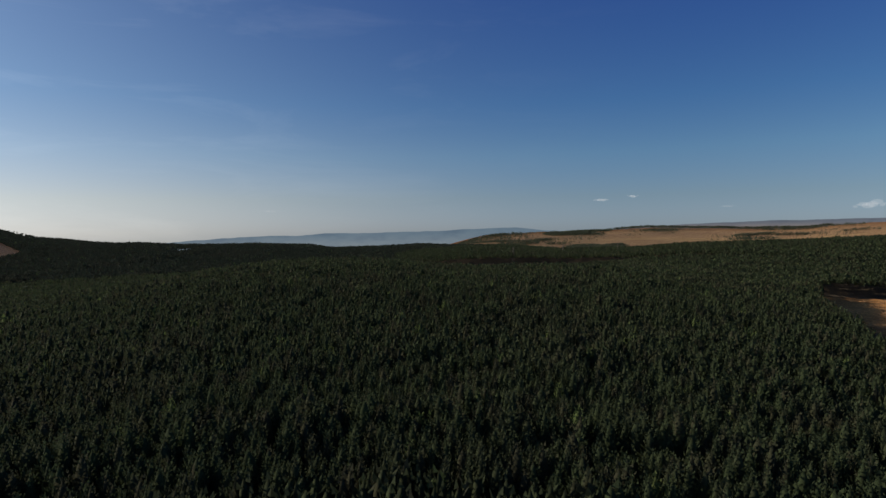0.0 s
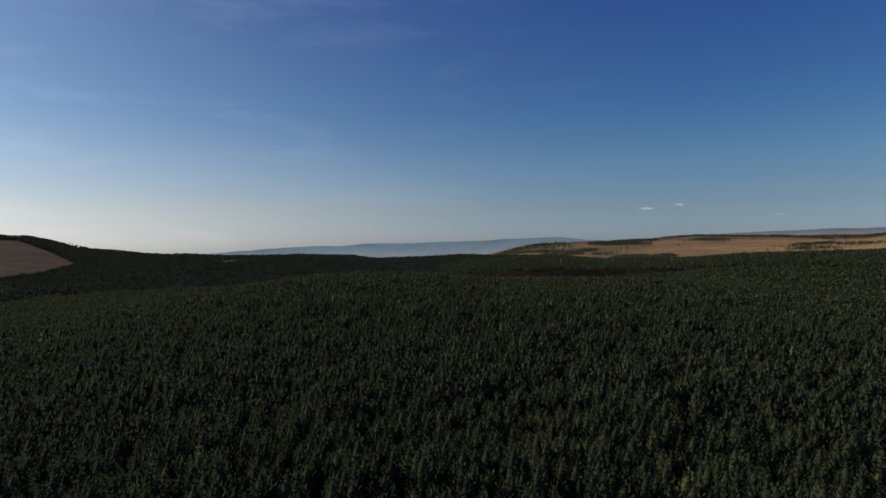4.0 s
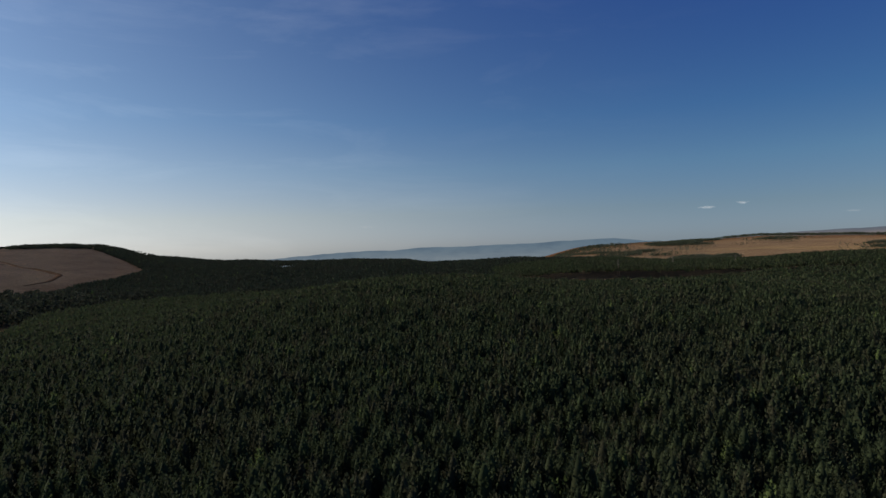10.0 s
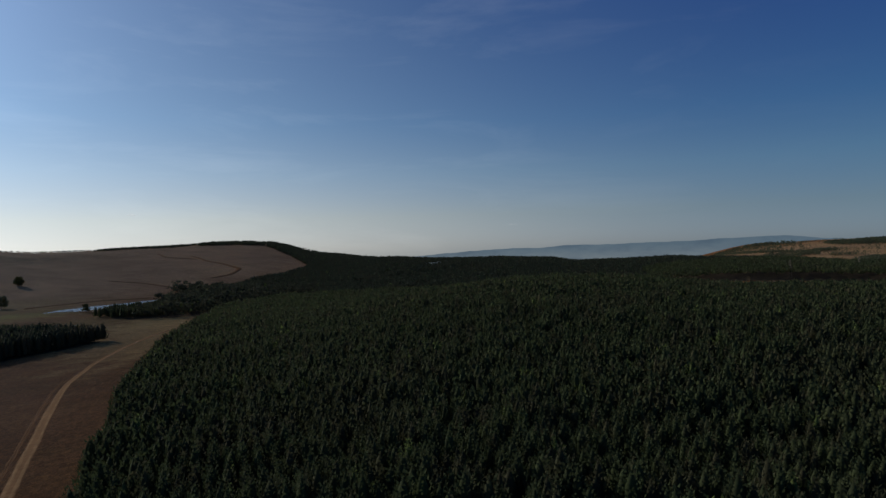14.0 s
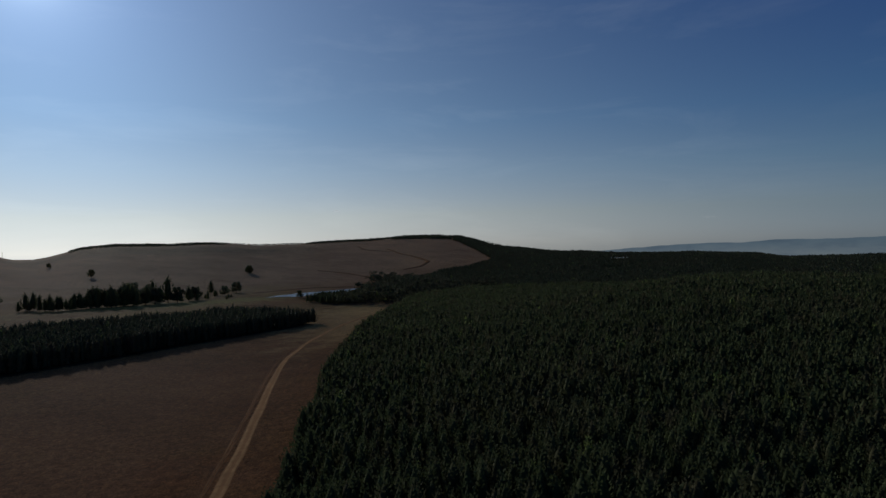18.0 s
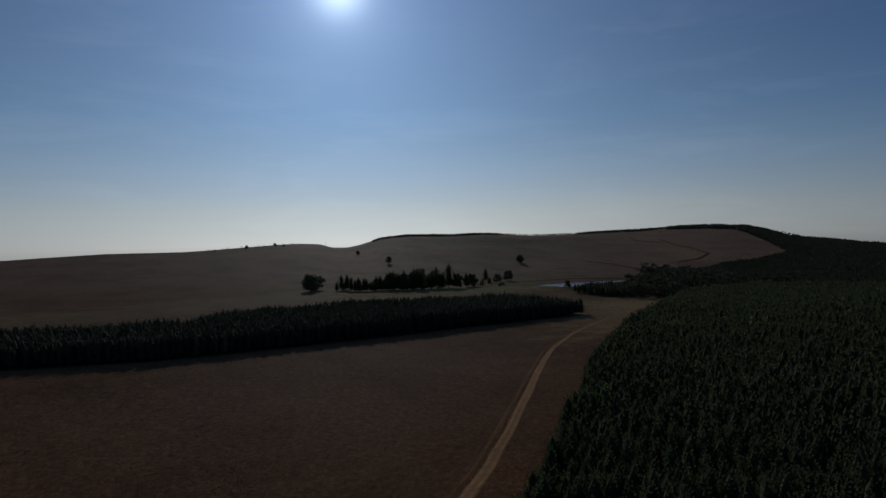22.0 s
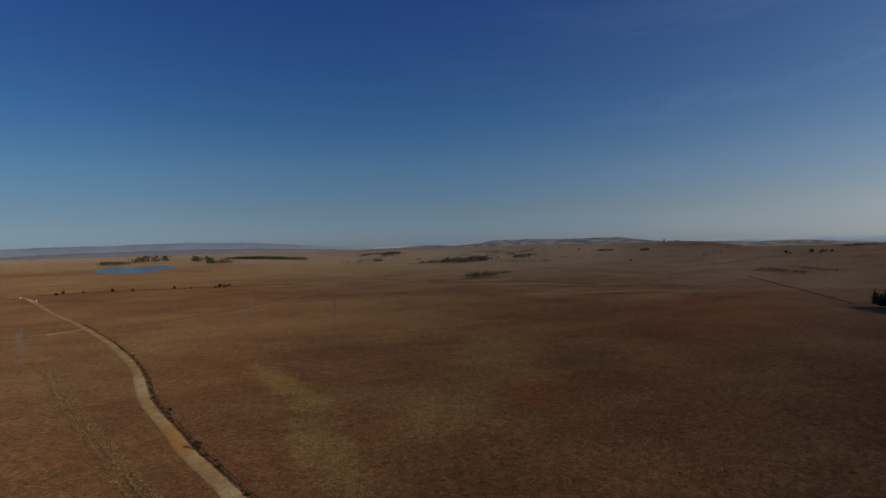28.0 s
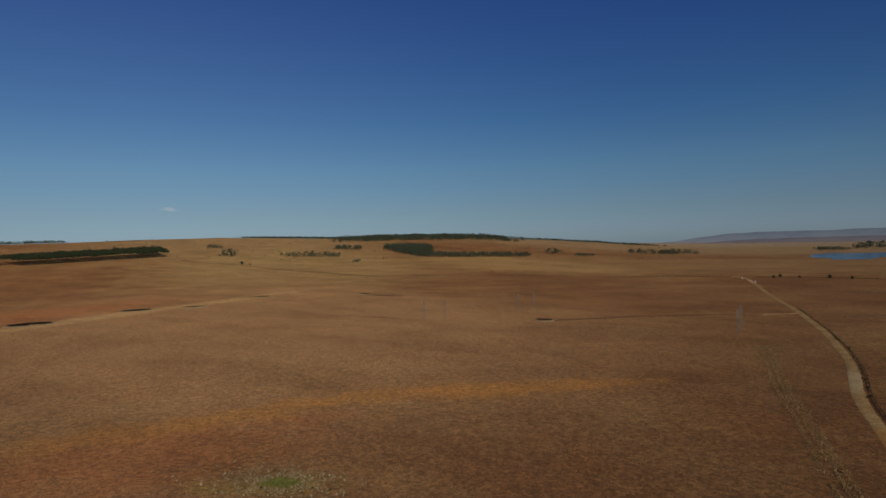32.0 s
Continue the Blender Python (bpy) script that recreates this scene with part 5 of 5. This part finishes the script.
def build_tussocks():
    """Dry tussocks over the open grass nearest in the camera's view, thick in some places and thin in others."""
    rng = np.random.RandomState(91)
    n = 80000
    b, r = np.radians(rng.uniform(72, 235, n)), 100 + 230 * rng.uniform(0, 1, n) ** 1.5
    x, y = -np.sin(b) * r, np.cos(b) * r
    keep = (off_track(x, y) > 3.4) & ~inside(PLANTATION, x, y) & ~inside(SHELTER_BELT, x, y)
    keep &= ripple(x, y, 60, 92) + 0.8 * ripple(x, y, 17, 93) + rng.normal(0, 0.45, n) > 0.1
    x, y = x[keep], y[keep]
    kinds = [tuft(600 + k, 4, 0.25, 0.36) for k in range(5)]
    stand("grass_tussocks", kinds, np.stack([x, y, rng.uniform(0.5, 1.3, len(x))], -1), straw_material("dry_tussocks", (0.20, 0.108, 0.052), (0.30, 0.17, 0.082), (0.44, 0.28, 0.14)),
          "low dry brown grass tussocks across open grassland", "grass", seed=94, lean=0.15)
    # rank straw along an old drainage line
    line, spots = [(-58, -350), (-53, -285), (-52, -225), (-46, -188), (-42, -157), (-43, -130)], []
    for (x1, y1), (x2, y2) in zip(line, line[1:]):
        for k in range(int(math.hypot(x2 - x1, y2 - y1) * (34 if y1 > -230 else 12))):
            t = rng.uniform(0, 1)
            spots.append((x1 + (x2 - x1) * t + rng.normal(0, 2.6 + 2.6 * rng.uniform(0, 1)), y1 + (y2 - y1) * t, rng.uniform(0.35, 1.35)))
    stand("straw_clumps", kinds, spots, straw_material("rank_straw", (0.24, 0.155, 0.055), (0.42, 0.29, 0.11), (0.60, 0.44, 0.18)), "rank straw-coloured grass along an old drainage line", "grass", seed=97, lean=0.2)
    # coarse greenish clumps over a damp hollow
    line, spots = [(-196, -300), (-152, -246), (-131, -206), (-88, -178), (-60, -152)], []
    for (x1, y1), (x2, y2) in zip(line, line[1:]):
        for k in range(int(math.hypot(x2 - x1, y2 - y1) * 22)):
            t = rng.uniform(0, 1)
            spots.append((x1 + (x2 - x1) * t + rng.normal(0, 11), y1 + (y2 - y1) * t + rng.normal(0, 9), rng.uniform(0.4, 1.5)))
    stand("coarse_grass", kinds, spots, straw_material("coarse_clumps", (0.18, 0.11, 0.045), (0.33, 0.22, 0.09), (0.48, 0.34, 0.15)), "coarse green-brown clumps of grass in a damp hollow", "grass", seed=99, lean=0.2)
    # disturbed grass along an old track
    spots = []
    for (x1, y1), (x2, y2) in zip(SIDE_TRACK, SIDE_TRACK[1:]):
        for k in range(int(math.hypot(x2 - x1, y2 - y1) * 20)):
            t, off = rng.uniform(0, 1), rng.choice([-2.6, -0.6, 2.2]) + rng.normal(0, 0.6)
            spots.append((x1 + (x2 - x1) * t + off, y1 + (y2 - y1) * t, rng.uniform(0.6, 1.7)))
    for k in range(900):
        spots.append((40 + rng.normal(0, 9), -351 + rng.normal(0, 3), rng.uniform(0.7, 1.6)))
    stand("rank_grass", kinds, spots, straw_material("track_grass", (0.18, 0.10, 0.048), (0.45, 0.29, 0.13), (0.66, 0.46, 0.23)), "rank pale grass along an overgrown old track", "grass", seed=98, lean=0.2)
    # reeds and fresh green growth round a damp hollow
    spots, green = [], []
    for k in range(1500):
        a, q = rng.uniform(0, 6.28), abs(rng.normal(0, 1))
        px, py = 118 + math.cos(a) * q * 9 + math.sin(a) * q * 4, -93 + math.sin(a) * q * 7
        (green if q < 0.55 and px < 121 else spots).append((px, py, rng.uniform(0.8, 2.2)))
    stand("reeds", kinds, spots, straw_material("pale_reeds", (0.24, 0.18, 0.09), (0.42, 0.33, 0.18), (0.58, 0.48, 0.28)), "pale dry reeds round a damp hollow in grass", "reeds", seed=95, lean=0.2)
    stand("green_reeds", kinds, green, straw_material("green_reeds", (0.14, 0.15, 0.04), (0.26, 0.27, 0.07), (0.36, 0.36, 0.12)), "fresh yellow-green reeds in a damp hollow", "reeds", seed=96, lean=0.2)


build_tussocks()


def gate_post(x, y, tall):
    root = new("gate_post")
    tagged(root, "whitewashed stone gate post beside the dirt road", "post", "gate posts")
    bm = bmesh.new()
    bmesh.ops.create_cone(bm, segments=10, radius1=0.55, radius2=0.45, depth=tall, cap_ends=True, matrix=Matrix.Translation((0, 0, tall / 2 - 0.2)))
    part("pillar", bm, WHITEWASH, root)
    bm = bmesh.new()
    bmesh.ops.create_cone(bm, segments=10, radius1=0.65, radius2=0.2, depth=0.5, cap_ends=True, matrix=Matrix.Translation((0, 0, tall)))
    part("cap", bm, WHITEWASH, root)
    root.matrix_basis = Matrix.Translation((x, y, float(ground_z(x, y))))


def farm_shed(x, y, turn, long, deep, high):
    """A low whitewashed shed with a pitched iron roof."""
    root = new("farm_shed")
    tagged(root, "low white farm shed with a pale iron roof behind pines", "shed", "farm buildings")
    bm = bmesh.new()
    bmesh.ops.create_cube(bm, size=1, matrix=Matrix.Translation((0, 0, high / 2 - 0.2)) @ Matrix.Diagonal((long, deep, high, 1)))
    part("wall", bm, WHITEWASH, root)
    for side in (-1, 1):
        bm = bmesh.new()
        bmesh.ops.create_cube(bm, size=1, matrix=Matrix.Translation((0, side * deep * 0.26, high + deep * 0.09)) @ pose(0, 0, 0, -22 * side) @ Matrix.Diagonal((long * 1.04, deep * 0.6, 0.12, 1)))
        part("roof", bm, IRON, root, "pale iron roof")
    for k in range(3):
        bm = bmesh.new()
        bmesh.ops.create_cube(bm, size=1, matrix=Matrix.Translation((long * (k - 1) * 0.3, -deep / 2 - 0.03, high * 0.45)) @ Matrix.Diagonal((1.6, 0.08, 1.4, 1)))
        part("window", bm, STEEL, root)
    root.matrix_basis = Matrix.Translation((x, y, float(ground_z(x, y)))) @ pose(0, 0, 0, 0, 0, turn)


WHITEWASH = plain("whitewash", (0.68, 0.66, 0.6), (0.8, 0.78, 0.73), 1.5)
IRON = plain("painted_iron", (0.6, 0.6, 0.58), (0.72, 0.72, 0.7), 2.0, 0.5)
gate_post(107, -818, 2.2)
gate_post(131, -880, 1.8)
farm_shed(1850, -812, 60, 24, 9, 4.5)
farm_shed(1836, -842, 60, 14, 8, 4.0)


def hill_mast(x, y, tall):
    root = new("radio_mast")
    tagged(root, "thin steel radio mast on a hill crest", "mast")
    bm = bmesh.new()
    beam(bm, (0, 0, -0.5), (0, 0, tall), 0.5)
    part("pole", bm, STEEL, root)
    bm = bmesh.new()
    beam(bm, (-2.2, 0, tall * 0.85), (2.2, 0, tall * 0.85), 0.35)
    part("crossarm", bm, STEEL, root)
    root.matrix_basis = Matrix.Translation((x, y, float(ground_z(x, y))))


# ---------------------------------------------------------------- pylons, dams, clouds
def beam(bm, p, q, w):
    p, q = Vector(p), Vector(q)
    m = Matrix.Translation((p + q) / 2) @ (q - p).to_track_quat("Z", "Y").to_matrix().to_4x4() @ Matrix.Diagonal((w, w, (q - p).length, 1))
    bmesh.ops.create_cube(bm, size=1, matrix=m)


def pylon(height=15.0):
    root = new("lattice_pylon")
    tagged(root, "slender galvanised steel lattice pylon standing in grassland", "pylon", "power line pylons")
    base, top = 1.1, 0.35
    corner = lambda k, z: ((base + (top - base) * z / height) * (1, -1, -1, 1)[k % 4], (base + (top - base) * z / height) * (1, 1, -1, -1)[k % 4], z)
    for k in range(4):
        bm = bmesh.new()
        beam(bm, corner(k, -0.3), corner(k, height), 0.08)
        part("leg", bm, STEEL, root)
        bm = bmesh.new()
        n = 9
        for j in range(n):
            z1, z2 = height * j / n, height * (j + 1) / n
            beam(bm, corner(k, z1), corner(k + 1, z2), 0.035)
            beam(bm, corner(k + 1, z1), corner(k, z2), 0.04)
            beam(bm, corner(k, z2), corner(k + 1, z2), 0.035)
        part("bracing", bm, STEEL, root)
    for z, w in ((height * 0.97, 2.4), (height * 0.84, 3.0), (height * 0.71, 2.4)):
        bm = bmesh.new()
        for s in (-1, 1):
            beam(bm, (-w, 0, z), (w, 0.25 * s, z), 0.07)
            beam(bm, (s * w, 0, z), (s * 0.3, 0, z + 0.7), 0.05)
        arm = part("crossarm", bm, STEEL, root)
        for s in (-1, 1):
            bm = bmesh.new()
            for j in range(5):
                bmesh.ops.create_cone(bm, segments=8, radius1=0.14, radius2=0.09, depth=0.12, cap_ends=True, matrix=Matrix.Translation((s * w, 0, z - 0.25 - 0.18 * j)))
            part("insulator", bm, STEEL, arm, "dark insulator string")
    return root


def cooling_tower(x, y, top, wide):
    """A waisted concrete tower with a dark mouth, miles off on the horizon."""
    root = new("cooling_tower")
    tagged(root, "grey concrete cooling tower far off on the horizon", "tower", "towers of the power station")
    foot = float(ground_z(x, y))
    rings = ((0, 0.5), (0.3, 0.4), (0.7, 0.31), (1.0, 0.35))
    v, f, n = [], [], 14
    for u, r in rings:
        v += [(math.cos(6.2832 * k / n) * r * wide, math.sin(6.2832 * k / n) * r * wide, (top - foot) * u) for k in range(n)]
    for ring in range(len(rings) - 1):
        for k in range(n):
            p, q = ring * n + k, ring * n + (k + 1) % n
            f += [(p, q, q + n), (p, q + n, p + n)]
    shell = new("shell", raw_mesh("shell", v, f, [CONCRETE], None, True))
    shell.parent = root
    bm = bmesh.new()
    bmesh.ops.create_cone(bm, segments=14, radius1=wide * 0.36, radius2=wide * 0.36, depth=2.0, cap_ends=True, matrix=Matrix.Translation((0, 0, top - foot - 1)))
    part("rim", bm, CONCRETE, root)
    root.matrix_basis = Matrix.Translation((x, y, foot - 0.5))


CONCRETE = plain("weathered_concrete", (0.46, 0.45, 0.44), (0.6, 0.59, 0.58), 0.05)
for spot in ((-3414, -3157, 22, 30), (-3466, -3100, 18, 22), (-3481, -3083, 18, 18), (-3504, -3057, 17, 9), (-3523, -3035, 13, 9)):
    cooling_tower(*spot)


def build_pylons():
    first = pylon()
    for k, (x, y, a, s) in enumerate(((61, -392, 80, 1.0), (63, -416, 80, 1.0), (275, -363, 100, 1.0), (266, -378, 100, 1.0), (240, -450, 100, 0.95), (233, -466, 100, 0.95), (-132, -451, 75, 1.0),
                                      (-140, -474, 75, 1.0), (-78, -512, 75, 0.95), (-84, -532, 75, 0.95), (246, 702, 60, 1.3), (396, 712, 60, 1.3), (330, 740, 60, 1.3))):
        m = Matrix.Translation((x, y, float(ground_z(x, y)))) @ pose(0, 0, 0, 0, 0, a) @ Matrix.Scale(s, 4)
        if k == 0:
            first.matrix_basis = m
        else:
            copy_thing(first, m)


def dry_dam(x, y, a, b, turn, seed):
    """A scraped hollow with a low rim: dark floor."""
    rng, n = random.Random(seed), 40
    v, tris = [(x, y, float(ground_z(x, y)) + 0.15)], []
    t = radians(turn)
    for ring, (s, up) in enumerate(((0.8, 0.2), (1.0, 0.95), (1.25, -0.3))):
        for k in range(n):
            q = 6.2832 * k / n
            e = s * (1 + 0.12 * math.sin(2 * q + seed) + rng.uniform(-0.04, 0.04))
            px, py = x + a * e * math.cos(q) * math.cos(t) - b * e * math.sin(q) * math.sin(t), y + a * e * math.cos(q) * math.sin(t) + b * e * math.sin(q) * math.cos(t)
            v.append((px, py, float(ground_z(px, py)) + up))
    for k in range(n):
        tris.append((0, 1 + k, 1 + (k + 1) % n))
        for ring in range(2):
            p, q = 1 + ring * n + k, 1 + ring * n + (k + 1) % n
            tris += [(p, p + n, q + n), (p, q + n, q)]
    fm = [0 if max(t3) <= n * 2 else 1 for t3 in tris]
    tagged(new("dry_dam", raw_mesh("dry_dam", v, tris, [DARK_FLOOR, WORN_LIT], fm, True)), "dark hollow of a stock dam", "dam", kind="structure")


build_pylons()
hill_mast(-1505, 718, 14)
for k, (x, y, a, b, turn) in enumerate(((561, -204, 15, 14, 20), (575, -300, 12, 11, 30), (545, -342, 10, 5, 60), (572, -446, 9, 5, 60), (190, -396, 7, 5, 0), (480, -520, 9, 5, 0))):
    dry_dam(x, y, a, b, turn, k)


def cloud(x, y, z, wide, tall, seed):
    """A small ragged fair-weather cloud, far off: soft overlapping puffs in one mesh."""
    rng = random.Random(seed)
    bm = bmesh.new()
    for k in range(9):
        u = (k - 4) * 0.2 + rng.uniform(-0.06, 0.06)
        s = tall * rng.uniform(0.35, 0.6) * (1 - min(0.7, abs(u)))
        m = Matrix.Translation((u * wide, rng.gauss(0, 0.15) * wide, abs(rng.gauss(0, 0.22)) * tall)) @ Matrix.Diagonal((s * 1.7, s * 1.4, s * 0.9, 1))
        bmesh.ops.create_icosphere(bm, subdivisions=2, radius=1, matrix=m)
    me = bpy.data.meshes.new("backdrop_cloud")
    bm.to_mesh(me)
    bm.free()
    me.polygons.foreach_set("use_smooth", np.ones(len(me.polygons), bool))
    me.materials.append(CLOUD)
    ob = new("backdrop_cloud", me)
    ob.matrix_basis = Matrix.Translation((x, y, z)) @ pose(0, 0, 0, 0, 0, math.degrees(math.atan2(y, x)) + 90)
    tagged(ob, "small pale fair-weather cloud low in a clear sky", "cloud", "small clouds", "structure")


CLOUD = bpy.data.materials.new("thin_cloud")
CLOUD.use_nodes = True
_nt = CLOUD.node_tree
_nt.nodes.remove(_nt.nodes["Principled BSDF"])
# daylight on the cloud put in as a faint glow of its own
_glow = node(_nt, "ShaderNodeEmission", Color=(0.62, 0.64, 0.66, 1), Strength=1.0)
_thin = _nt.nodes.new("ShaderNodeBsdfTransparent")
_both = _nt.nodes.new("ShaderNodeMixShader")
_both.inputs[0].default_value = 0.07
_nt.links.new(_thin.outputs[0], _both.inputs[1])
_nt.links.new(_glow.outputs[0], _both.inputs[2])
_nt.links.new(_both.outputs[0], _nt.nodes["Material Output"].inputs[0])
for k, (bearing, height, wide, tall) in enumerate(((-27.0, 2.45, 60, 26), (-29.8, 2.7, 45, 18), (-37.6, 1.6, 60, 12), (-47.9, 1.3, 110, 45), (4.1, 1.8, 90, 12), (38.1, 3.3, 40, 16), (-120.5, 3.25, 75, 30))):
    a, d = radians(bearing), 4500
    cloud(-math.sin(a) * d, math.cos(a) * d, 60 + d * math.tan(radians(height)), wide, tall, 500 + k)
